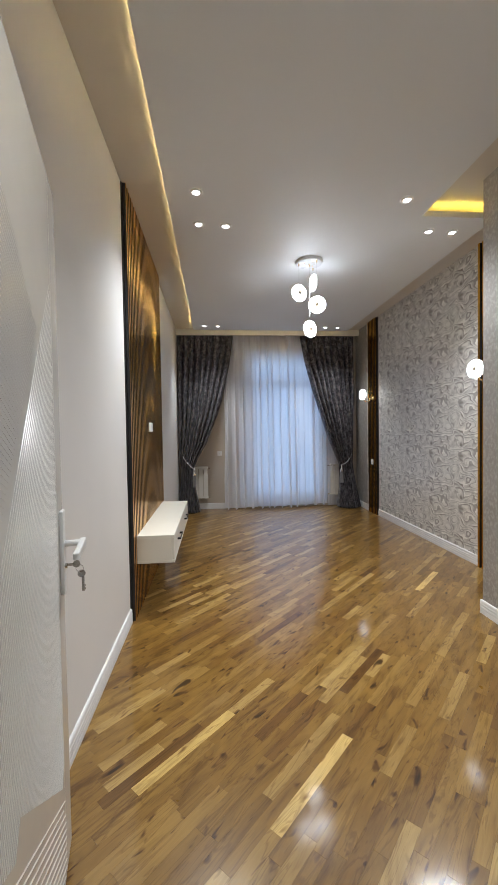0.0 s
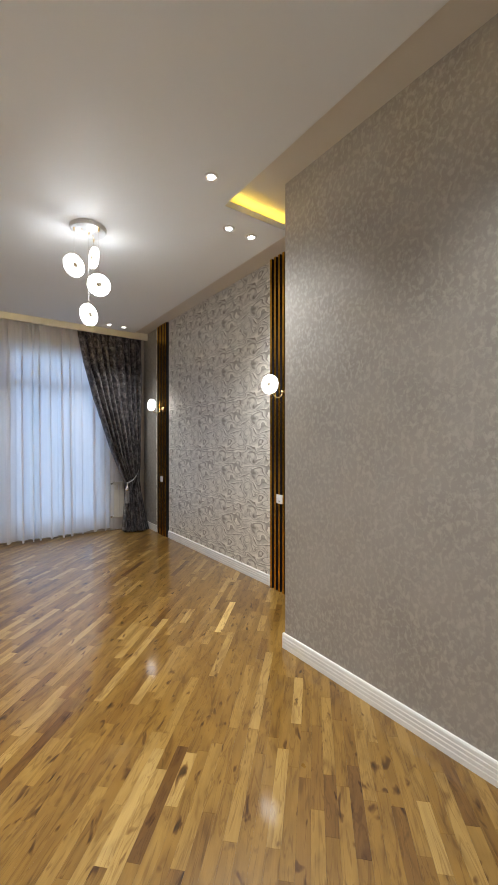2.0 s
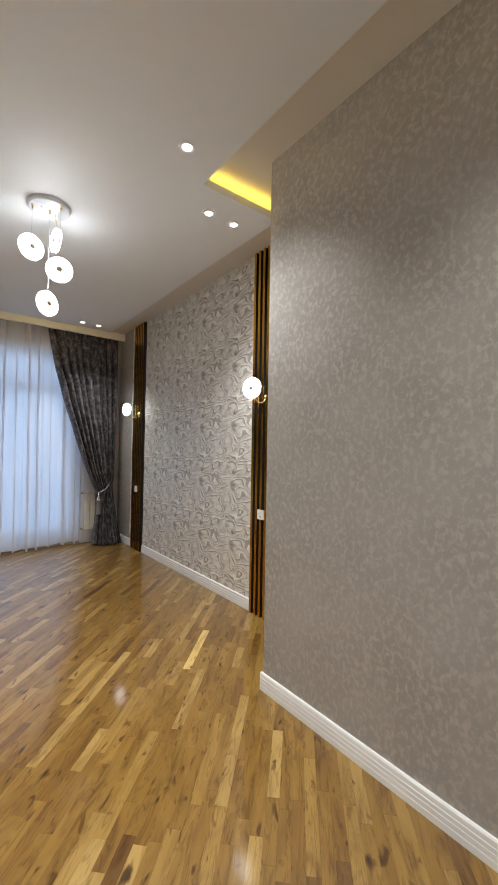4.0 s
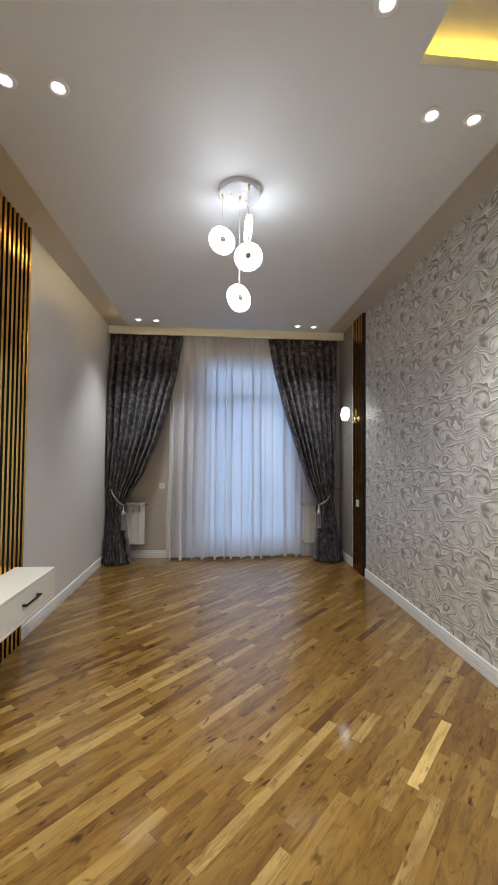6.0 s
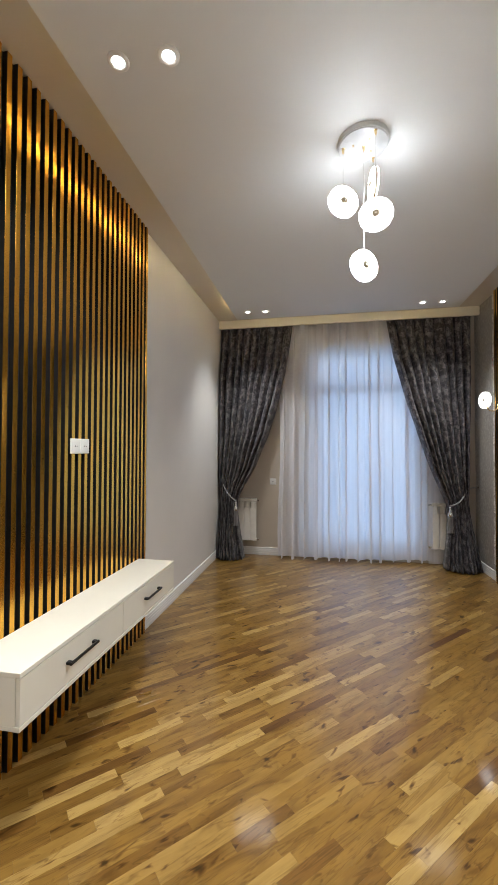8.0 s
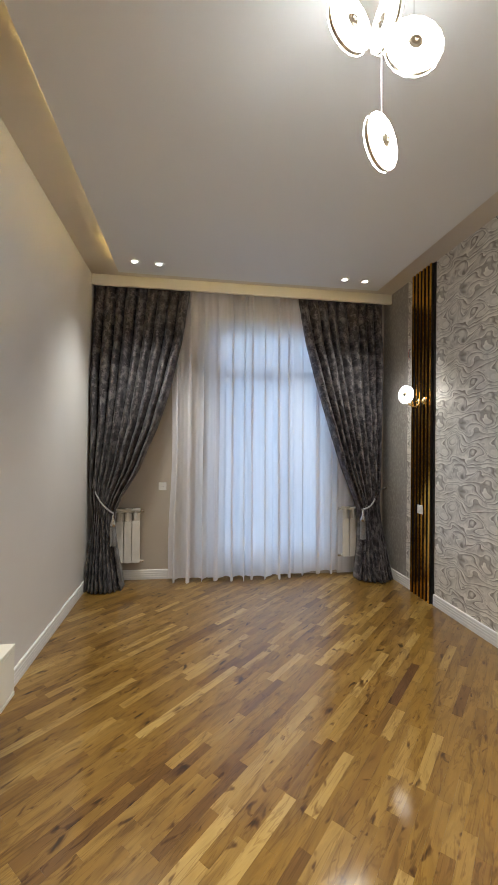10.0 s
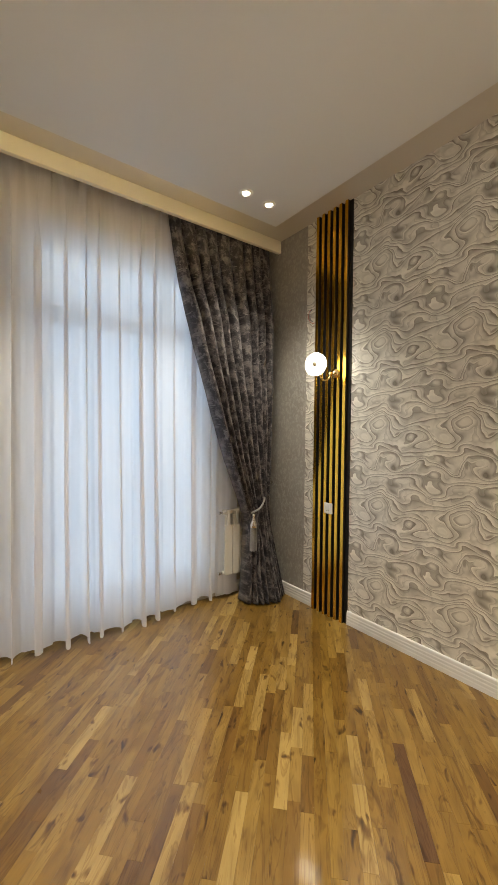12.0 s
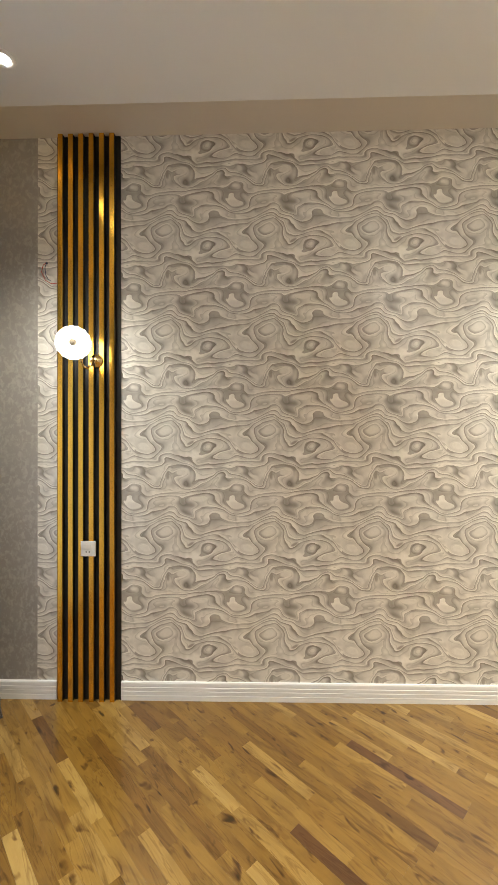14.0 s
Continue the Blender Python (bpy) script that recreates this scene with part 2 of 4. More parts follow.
def oak(name, island=False, tint=None):
    """Lacquered oak stave, grain along local x, each piece of its own tone."""
    m, b, node, link = mat(name)
    tc = node("TexCoord").outputs["Object"]
    rnd = node("NewGeometry").outputs["Random Per Island"] if island else node("ObjectInfo").outputs["Random"]
    sh = node("CombineXYZ", [(rnd, 0)])
    big = node("VectorMath", [(sh.outputs[0], 0)], operation="SCALE", Scale=57.0)
    pos = node("VectorMath", [(tc, 0), (big.outputs[0], 1)], operation="ADD").outputs[0]
    g1 = node("Mapping", [(pos, "Vector")], Scale=(1.6, 15.0, 1.0))
    w = node("TexNoise", [(g1.outputs[0], "Vector")], Scale=1.0, Detail=4.0, Distortion=2.2).outputs[0]
    bands = node("Math", [(w, 0)], operation="MULTIPLY")
    bands.inputs[1].default_value = 9.0
    fr = node("Math", [(bands.outputs[0], 0)], operation="PINGPONG")
    fr.inputs[1].default_value = 1.0
    g2 = node("Mapping", [(pos, "Vector")], Scale=(9.0, 420.0, 1.0))
    fine = node("TexNoise", [(g2.outputs[0], "Vector")], Scale=1.0, Detail=2.0).outputs[0]
    kn = node("Mapping", [(pos, "Vector")], Scale=(9.0, 22.0, 1.0))
    knot = node("TexNoise", [(kn.outputs[0], "Vector")], Scale=1.0, Detail=2.0, Distortion=0.6).outputs[0]
    white = node("TexWhiteNoise", dims="1D")
    m.node_tree.links.new(rnd, white.inputs["W"])
    pick = white.outputs["Value"]
    if tint == "light":
        base = ramp(node, pick, [(0.0, (0.60, 0.42, 0.14)), (1.0, (0.64, 0.45, 0.16))])
    elif tint == "dark":
        base = ramp(node, pick, [(0.0, (0.105, 0.048, 0.017)), (1.0, (0.135, 0.062, 0.022))])
    else:
        base = ramp(node, pick, [(0.0, (0.135, 0.066, 0.016)), (0.05, (0.185, 0.096, 0.021)), (0.24, (0.225, 0.125, 0.026)),
                                 (0.66, (0.250, 0.142, 0.031)), (0.86, (0.315, 0.192, 0.051)), (1.0, (0.43, 0.287, 0.098))])
    c = mixed(node, 0.75, base, ramp(node, fr.outputs[0], [(0.0, (0.60, 0.52, 0.44)), (0.35, (1, 1, 1)), (1.0, (0.92, 0.89, 0.84))]), "MULTIPLY")
    cl = node("Mapping", [(pos, "Vector")], Scale=(3.2, 12.0, 1.0))
    cloud = node("TexNoise", [(cl.outputs[0], "Vector")], Scale=1.0, Detail=3.0, Distortion=1.4).outputs[0]
    c = mixed(node, 0.85, c, ramp(node, cloud, [(0.29, (0.54, 0.45, 0.36)), (0.42, (0.91, 0.89, 0.86)), (0.60, (1.14, 1.14, 1.12))]), "MULTIPLY")
    c = mixed(node, 0.13, c, ramp(node, fine, [(0.35, (0.55, 0.48, 0.40)), (0.6, (1, 1, 1))]), "MULTIPLY")
    c = mixed(node, 0.9, c, ramp(node, knot, [(0.24, (0.06, 0.035, 0.02)), (0.30, (0.36, 0.26, 0.17)), (0.38, (1, 1, 1))]), "MULTIPLY")
    link(c, "Base Color")
    wear = node("TexNoise", [(pos, "Vector")], Scale=5.0, Detail=5.0).outputs[0]
    r = node("MapRange", [(wear, 0)], To_Min=0.24, To_Max=0.36)
    link(r.outputs[0], "Roughness")
    b.inputs["Specular IOR Level"].default_value = 0.25
    b.inputs["Coat Weight"].default_value = 0.8
    b.inputs["Coat IOR"].default_value = 1.55
    b.inputs["Coat Roughness"].default_value = 0.10
    link(node("Bump", [(wear, "Height")], Strength=0.16, Distance=0.005).outputs[0], "Normal")
    return m


def curtain_cloth():
    """Crushed grey jacquard with paler broken patches."""
    m, b, node, link = mat("grey_jacquard_cloth")
    uv = node("UVMap").outputs[0]
    patch = node("Mapping", [(uv, "Vector")], Scale=(7.0, 9.0, 1.0))
    n1 = node("TexNoise", [(patch.outputs[0], "Vector")], Scale=1.6, Detail=7.0, Roughness=0.76, Distortion=0.2).outputs[0]
    weave = node("Mapping", [(uv, "Vector")], Scale=(40.0, 190.0, 1.0))
    n2 = node("TexNoise", [(weave.outputs[0], "Vector")], Scale=1.5, Detail=3.0).outputs[0]
    cut = node("Mapping", [(uv, "Vector")], Scale=(16.0, 95.0, 1.0))
    n3 = node("TexNoise", [(cut.outputs[0], "Vector")], Scale=1.0, Detail=1.0).outputs[0]
    blocks = node("Mapping", [(uv, "Vector")], Scale=(22.0, 16.0, 1.0))
    n4 = node("TexVoronoi", [(blocks.outputs[0], "Vector")], Scale=1.0)
    n4.distance = "CHEBYCHEV"
    cell = node("SeparateXYZ", [(n4.outputs["Color"], 0)]).outputs[0]
    both = mixed(node, 0.12, n1, cell)
    col = ramp(node, both, [(0.40, (0.014, 0.012, 0.016)), (0.485, (0.040, 0.035, 0.042)), (0.54, (0.13, 0.118, 0.124)), (0.68, (0.25, 0.228, 0.228))])
    col = mixed(node, 0.45, col, ramp(node, n2, [(0.3, (0.45, 0.45, 0.45)), (0.7, (1.25, 1.25, 1.25))]), "MULTIPLY")
    scratch = ramp(node, n3, [(0.66, (0, 0, 0)), (0.72, (0.55, 0.55, 0.55))])
    col = mixed(node, scratch, col, (0.36, 0.34, 0.33))
    link(col, "Base Color")
    b.inputs["Roughness"].default_value = 0.55
    b.inputs["Sheen Weight"].default_value = 0.12
    b.inputs["Sheen Roughness"].default_value = 0.4
    link(node("Bump", [(mixed(node, 0.5, n1, n2), "Height")], Strength=0.5, Distance=0.004).outputs[0], "Normal")
    return m


def sheer_cloth():
    m, b, node, link = mat("white_sheer_voile")
    nt = m.node_tree
    uv = node("UVMap").outputs[0]
    w = node("Mapping", [(uv, "Vector")], Scale=(40.0, 1.0, 1.0))
    n = node("TexNoise", [(w.outputs[0], "Vector")], Scale=1.0, Detail=3.0).outputs[0]
    strips = node("Mapping", [(uv, "Vector")], Scale=(8.5, 0.12, 1.0))
    layer = node("TexNoise", [(strips.outputs[0], "Vector")], Scale=1.0, Detail=1.0).outputs[0]
    open_weave = node("MapRange", [(n, 0)], From_Min=0.3, From_Max=0.7, To_Min=-0.03, To_Max=0.03).outputs[0]
    single = node("MapRange", [(layer, 0)], From_Min=0.44, From_Max=0.56, To_Min=0.04, To_Max=0.11).outputs[0]
    fac = node("Math", [(open_weave, 0), (single, 1)], operation="ADD").outputs[0]
    clear = node("BsdfTransparent")
    clear.inputs[0].default_value = (0.97, 0.97, 1.0, 1)
    thin = node("BsdfTranslucent")
    thin.inputs[0].default_value = (0.96, 0.96, 0.98, 1)
    face = node("BsdfDiffuse")
    face.inputs[0].default_value = (0.93, 0.92, 0.96, 1)
    cloth = node("MixShader", [(thin.outputs[0], 1), (face.outputs[0], 2)], Fac=0.52)
    mixs = node("MixShader", [(fac, 0), (cloth.outputs[0], 1), (clear.outputs[0], 2)])
    nt.links.new(mixs.outputs[0], nt.nodes["Material Output"].inputs[0])
    return m


def door_paint():
    return plain("milky_door_lacquer", (0.72, 0.70, 0.66), 0.22, spread=0.02, scale=3, bump=0.02, coat=0.2)


def window_glass():
    m, b, node, link = mat("window_glass")
    b.inputs["Transmission Weight"].default_value = 1.0
    b.inputs["Roughness"].default_value = 0.0
    b.inputs["IOR"].default_value = 1.05
    return m


def outside_glow():
    m, b, node, link = mat("hazy_daylight_backdrop")
    tc = node("TexCoord").outputs["Object"]
    n = node("TexNoise", [(tc, "Vector")], Scale=0.25, Detail=2.0).outputs[0]
    link(ramp(node, n, [(0.3, (0.40, 0.62, 1.0)), (0.7, (0.50, 0.72, 1.0))]), "Emission Color")
    b.inputs["Base Color"].default_value = (0.3, 0.3, 0.3, 1)
    b.inputs["Emission Strength"].default_value = OUTSIDE
    return m


GOLD, SWIRL, MOTTLED = gold_foil(), swirl_wallpaper(), mottled_wallpaper()
OAK, OAK_REST = oak("oak_stave"), oak("oak_stave_rest", True)
OAK_LIGHT, OAK_DARK = oak("oak_sapwood_stave", False, "light"), oak("oak_heartwood_stave", False, "dark")
CURTAIN, SHEER, DOOR, GLASS, OUTSIDE_MAT = curtain_cloth(), sheer_cloth(), door_paint(), window_glass(), outside_glow()


# ---- mesh helpers ----
def box(bm, x0, x1, y0, y1, z0, z1, bevel=0.0, seg=1):
    vs = [bm.verts.new((x, y, z)) for x in (x0, x1) for y in (y0, y1) for z in (z0, z1)]
    fs = [bm.faces.new([vs[i] for i in f]) for f in ((0, 1, 3, 2), (4, 6, 7, 5), (0, 4, 5, 1), (2, 3, 7, 6), (0, 2, 6, 4), (1, 5, 7, 3))]
    if bevel:
        es = {e for f in fs for e in f.edges}
        bmesh.ops.bevel(bm, geom=list(es), offset=bevel, segments=seg, affect="EDGES", profile=0.5)
    return bm


def boxes(*args, bevel=0.0, seg=1):
    bm = bmesh.new()
    for a in args:
        box(bm, *a, bevel=bevel, seg=seg)
    return bm


def lathe(profile, steps=32, bm=None, m=None):
    """Turn a list of (radius, height) about z."""
    bm = bm or bmesh.new()
    m = m or Matrix()
    rings = []
    for r, h in profile:
        if r < 1e-6:
            rings.append([bm.verts.new(m @ Vector((0, 0, h)))])
        else:
            rings.append([bm.verts.new(m @ Vector((r * math.cos(2 * math.pi * i / steps), r * math.sin(2 * math.pi * i / steps), h))) for i in range(steps)])
    for a, b in zip(rings, rings[1:]):
        for i in range(steps):
            j = (i + 1) % steps
            q = [a[i % len(a)], a[j % len(a)], b[j % len(b)], b[i % len(b)]]
            q = list(dict.fromkeys(q))
            if len(q) > 2:
                bm.faces.new(q)
    return bm


def tube(points, radius, steps=10, bm=None, caps=True):
    bm = bm or bmesh.new()
    pts = [Vector(p) for p in points]
    rings, up = [], Vector((0.31, 0.2, 0.93))
    for i, p in enumerate(pts):
        d = (pts[min(i + 1, len(pts) - 1)] - pts[max(i - 1, 0)]).normalized()
        a = d.cross(up).normalized()
        c = a.cross(d).normalized()
        r = radius[i] if isinstance(radius, (list, tuple)) else radius
        rings.append([bm.verts.new(p + r * (a * math.cos(2 * math.pi * k / steps) + c * math.sin(2 * math.pi * k / steps))) for k in range(steps)])
    for a, b in zip(rings, rings[1:]):
        for k in range(steps):
            bm.faces.new((a[k], a[(k + 1) % steps], b[(k + 1) % steps], b[k]))
    if caps:
        bm.faces.new(rings[0][::-1])
        bm.faces.new(rings[-1])
    return bm


def mesh_of(name, bm, material, smooth=False):
    bmesh.ops.recalc_face_normals(bm, faces=bm.faces)
    me = bpy.data.meshes.new(name)
    bm.to_mesh(me)
    bm.free()
    for mt in material if isinstance(material, (list, tuple)) else [material]:
        me.materials.append(mt)
    if smooth:
        for p in me.polygons:
            p.use_smooth = True
    return me


def part(name, bm, material, parent=None, label="", smooth=False):
    ob = new(name, mesh_of(name, bm, material, smooth))
    if parent is not None:
        ob.parent = parent
    if label:
        tagged(ob, label)
    return ob


def holder(name, x=0.0, y=0.0, z=0.0, rz=0.0):
    ob = new(name)
    ob.matrix_basis = pose(x, y, z, 0, 0, rz)
    return ob


def structure(ob, label, category):
    return tagged(ob, label, category, kind="structure")


def arc(c, r, a0, a1, n, plane):
    out = []
    for i in range(n + 1):
        a = radians(a0 + (a1 - a0) * i / n)
        p, q = r * math.cos(a), r * math.sin(a)
        out.append({"xz": (c[0] + p, c[1], c[2] + q), "yz": (c[0], c[1] + p, c[2] + q), "xy": (c[0] + p, c[1] + q, c[2])}[plane])
    return out


# ---- structure ----
T = 0.16
structure(part("wall_left", boxes((XL - T, XL, -2.2, YW + T, -0.05, HC + 0.1)), WHITE_PAINT), "smooth off-white painted wall", "wall")
structure(part("wall_right", boxes((XR, XR + T, YN - 0.16, 6.375, -0.05, HC + 0.1)), SWIRL), "silver-grey embossed swirl wallpaper wall", "wall")
structure(part("wall_right_end", boxes((XR, XR + T, 6.375, YW + T, -0.05, HC + 0.1)), MOTTLED), "mottled taupe wallpaper beside the window", "wall")
structure(part("wall_projecting", boxes((XN, XR - 0.001, -2.2, YN, -0.05, HC + 0.1)), MOTTLED), "mottled taupe shimmering wallpaper on projecting wall", "wall")
structure(part("wall_door", boxes((XL + 0.001, -0.285, YD - 0.15, YD, -0.05, HC + 0.1), (0.66, XN - 0.001, YD - 0.15, YD, -0.05, HC + 0.1), (-0.285, 0.66, YD - 0.15, YD, 2.14, HC + 0.1)),
               WHITE_PAINT), "off-white wall round the open doorway", "wall")
structure(part("wall_corridor", boxes((XL + 0.001, XN - 0.001, -2.2 - T, -2.2, -0.05, HC + 0.1)), WHITE_PAINT), "plain off-white corridor wall", "wall")
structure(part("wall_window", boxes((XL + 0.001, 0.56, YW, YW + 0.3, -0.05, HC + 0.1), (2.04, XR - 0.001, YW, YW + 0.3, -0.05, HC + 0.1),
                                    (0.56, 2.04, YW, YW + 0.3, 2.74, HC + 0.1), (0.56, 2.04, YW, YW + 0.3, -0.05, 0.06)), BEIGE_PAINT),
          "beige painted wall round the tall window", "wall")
structure(part("ceiling", boxes((XL - T, XR + T, -2.4, YW + 0.3, HC, HC + 0.12)), RECESS_PAINT), "matt beige upper ceiling of the recess", "ceiling")


def dropped_ceiling():
    """L-shaped floating ceiling board with an open gap above its rim."""
    x0, x1, xs, ys, y1 = -0.28, 2.262, 1.66, 2.934, 6.405
    outline = [(x0, YD + 0.02), (xs, YD + 0.02), (xs, ys), (x1, ys), (x1, y1), (x0, y1)]
    bm = bmesh.new()
    lo = [bm.verts.new((x, y, HS)) for x, y in outline]
    hi = [bm.verts.new((x, y, HS + 0.045)) for x, y in outline]
    bm.faces.new(lo)
    bm.faces.new(hi[::-1])
    for i in range(6):
        bm.faces.new((lo[i], lo[(i + 1) % 6], hi[(i + 1) % 6], hi[i]))
    # hangers that carry the board, set well in from the rim
    box(bm, x0 + 0.16, xs - 0.16, YD + 0.1, ys - 0.02, HS + 0.045, HC)
    box(bm, x0 + 0.16, x1 - 0.004, ys + 0.16, y1 - 0.16, HS + 0.045, HC)
    ob = structure(part("ceiling_dropped", bm, CEILING_PAINT), "dropped white ceiling panel with lit recessed edge", "ceiling")
    return ob


dropped_ceiling()
fascia = structure(part("trim_fascia", boxes((XL + 0.002, XR - 0.002, YF, YF + 0.035, 2.995, HC), bevel=0.003), CREAM_PAINT),
                   "cream curtain fascia board below the ceiling", "trim")
structure(part("trim_curtain_track", boxes((XL + 0.02, XR - 0.02, 6.752, 6.772, 3.062, 3.09), (XL + 0.02, XR - 0.02, 6.805, 6.825, 3.062, 3.09)), PLASTIC_WHITE),
          "white double curtain track behind the fascia", "curtain track")

# light strips on the dropped ceiling's rim
def strip(name, x0, x1, y0, y1, material, label, rise=0.0):
    ob = new(name)
    part("tape", boxes((x0, x1, y0, y1, HS + 0.047 + rise, HS + 0.048 + rise)), material, ob)
    part("carrier", boxes((x0 - 0.002, x1 + 0.002, y0 - 0.002, y1 + 0.002, HS + 0.0451, HS + 0.0468 + rise)), PLASTIC_WHITE, ob)
    return tagged(ob, label, "light strip", kind="structure")


strip("light_strip_left", -0.278, -0.271, YD + 0.1, 5.95, LED_PALE, "warm light strip hidden on the ceiling panel", 0.043)
strip("light_strip_end", -0.2785, -0.264, 5.97, 6.30, LED_GOLD_END, "short golden end of the light strip", 0.012)
strip("light_strip_pocket", 1.69, 2.25, 2.946, 2.958, LED_YELLOW, "golden light strip hidden on the ceiling panel")
strip("light_strip_inner", 1.651, 1.658, YD + 0.1, 2.93, LED_SOFT, "warm light strip hidden on the ceiling panel", 0.043)
strip("light_strip_far", -0.25, 2.2, 6.383, 6.395, LED_SOFT, "soft warm light strip facing the curtain fascia")


# ---- baseboards ----
def baseboard(p, q, normal):
    """Fluted skirting from p to q on the plan, its face towards normal."""
    prof = [(0.0, 0.0), (0.014, 0.0), (0.014, 0.026), (0.011, 0.029), (0.014, 0.032), (0.014, 0.049), (0.011, 0.052), (0.014, 0.055),
            (0.014, 0.070), (0.011, 0.073), (0.013, 0.076), (0.012, 0.092), (0.008, 0.098), (0.0, 0.099)]
    bm = bmesh.new()
    ends = []
    for e in (p, q):
        ends.append([bm.verts.new((e[0] + normal[0] * d, e[1] + normal[1] * d, h)) for d, h in prof])
    for i in range(len(prof) - 1):
        bm.faces.new((ends[0][i], ends[0][i + 1], ends[1][i + 1], ends[1][i]))
    for e in ends:
        bm.faces.new(e)
    return bm


for nm, p, q, nrm in (("baseboard_left_near", (XL, YD), (XL, 2.798), (1, 0)), ("baseboard_left_far", (XL, 4.503), (XL, YW - 0.001), (1, 0)),
                      ("baseboard_window_left", (XL + 0.015, YW), (0.56, YW), (0, -1)), ("baseboard_window_right", (2.04, YW), (XR - 0.015, YW), (0, -1)),
                      ("baseboard_right_end", (XR, 6.263), (XR, YW - 0.001), (-1, 0)), ("baseboard_right", (XR, 3.562), (XR, 5.906), (-1, 0)),
                      ("baseboard_right_near", (XR, YN + 0.015), (XR, 3.205), (-1, 0)), ("baseboard_projecting", (XN, YD), (XN, YN + 0.014), (-1, 0)),
                      ("baseboard_return", (XN, YN), (XR, YN), (0, 1))):
    structure(part(nm, baseboard(p, q, nrm), TRIM_WHITE), "white fluted skirting board", "baseboard")


# ---- window ----
def window():
    w = new("window_1")
    x0, x1, z0, z1, y = 0.56, 2.04, 0.06, 2.74, YW + 0.13
    f = 0.06
    part("window_frame", boxes((x0, x0 + f, y, y + 0.07, z0, z1), (x1 - f, x1, y, y + 0.07, z0, z1), (x0 + f, x1 - f, y, y + 0.07, z1 - f, z1),
                               (x0 + f, x1 - f, y, y + 0.07, z0, z0 + f), (x0 + f, x1 - f, y, y + 0.05, 2.19, 2.21), bevel=0.004), PVC, w)
    for a, b in ((x0 + f, x1 - f),):
        for c, d in ((z0 + f, 2.19), (2.21, z1 - f)):
            s = part("sash", boxes((a + 0.004, a + 0.06, y - 0.012, y + 0.05, c + 0.004, d - 0.004), (b - 0.06, b - 0.004, y - 0.012, y + 0.05, c + 0.004, d - 0.004),
                                   (a + 0.06, b - 0.06, y - 0.012, y + 0.05, d - 0.045, d - 0.004), (a + 0.06, b - 0.06, y - 0.012, y + 0.05, c + 0.004, c + (0.10 if c < 1 else 0.045)), bevel=0.004), PVC, w)
            g = part("pane", boxes((a + 0.055, b - 0.055, y + 0.016, y + 0.022, c + (0.097 if c < 1 else 0.042), d - 0.042)), GLASS, s)
            g.visible_shadow = False
    part("window_sill", boxes((x0 - 0.02, x1 + 0.02, YW - 0.012, y, z0, z0 + 0.025), bevel=0.006, seg=2), PVC, w)
    h = part("handle", boxes((1.345, 1.375, y - 0.045, y - 0.012, 1.0, 1.06), (1.35, 1.37, y - 0.06, y - 0.045, 0.94, 1.05), bevel=0.004), PVC, w)
    return structure(w, "tall white-framed balcony window behind sheer curtain", "window")


window()
structure(part("backdrop", boxes((-4.0, 6.6, YW + 2.4, YW + 2.45, -1.2, 6.0)), OUTSIDE_MAT), "pale hazy daylight outside the window", "backdrop")
structure(part("ground", boxes((-40, 40, YW + 0.3, 60, -3.3, -3.2)), plain("grey_paving", (0.2, 0.2, 0.2), 0.8, scale=2)), "grey ground outside", "ground")

HUB = plain("pale_brass", (0.62, 0.54, 0.42), 0.45, metal=1.0, spread=0.1, scale=40, bump=0.0)


# ---- slatted panels ----
def slat_panel(name, along, wall, facing, start, end, count, height, label, first=0.0):
    """A black board on the wall with gold-faced slats; facing is +1 towards larger x."""
    ob = holder(name)
    d = 0.008 * facing
    part("backing", boxes((min(wall, wall + d), max(wall, wall + d), start, end, 0.0, height)), BLACK, ob, "matt black backing board")
    pitch = (end - start - first) / count
    me = None
    for i in range(count):
        if me is None:
            bm = boxes((0.0, 0.025, -0.0135, 0.0135, 0.0, height), bevel=0.0008)
            me = mesh_of("slat", bm, [GOLD, BLACK])
            for p in me.polygons:
                p.material_index = 0 if (p.normal.x > 0.5 or (abs(p.normal.y) > 0.5 and p.center.x > 0.0235)) else 1
        s = new("slat", me)
        s.parent = ob
        s.matrix_basis = pose(wall + d, start + first + pitch * (i + 0.5), 0, 0, 0, 0 if facing > 0 else 180)
    return tagged(ob, label, "wall panel")


slat_panel("slatted_wall_panel", "y", XL, 1, 2.80, 4.502, 29, HC - 0.004, "wide wall panel of gold-faced slats on black")
far = slat_panel("slatted_wall_panel", "y", XR, -1, 5.908, 6.262, 6, HC - 0.004, "narrow gold-faced slat panel beside the window", 0.012)
slat_panel("slatted_wall_panel", "y", XR, -1, 3.206, 3.56, 6, HC - 0.004, "narrow gold-faced slat panel beside the projecting wall", 0.0)


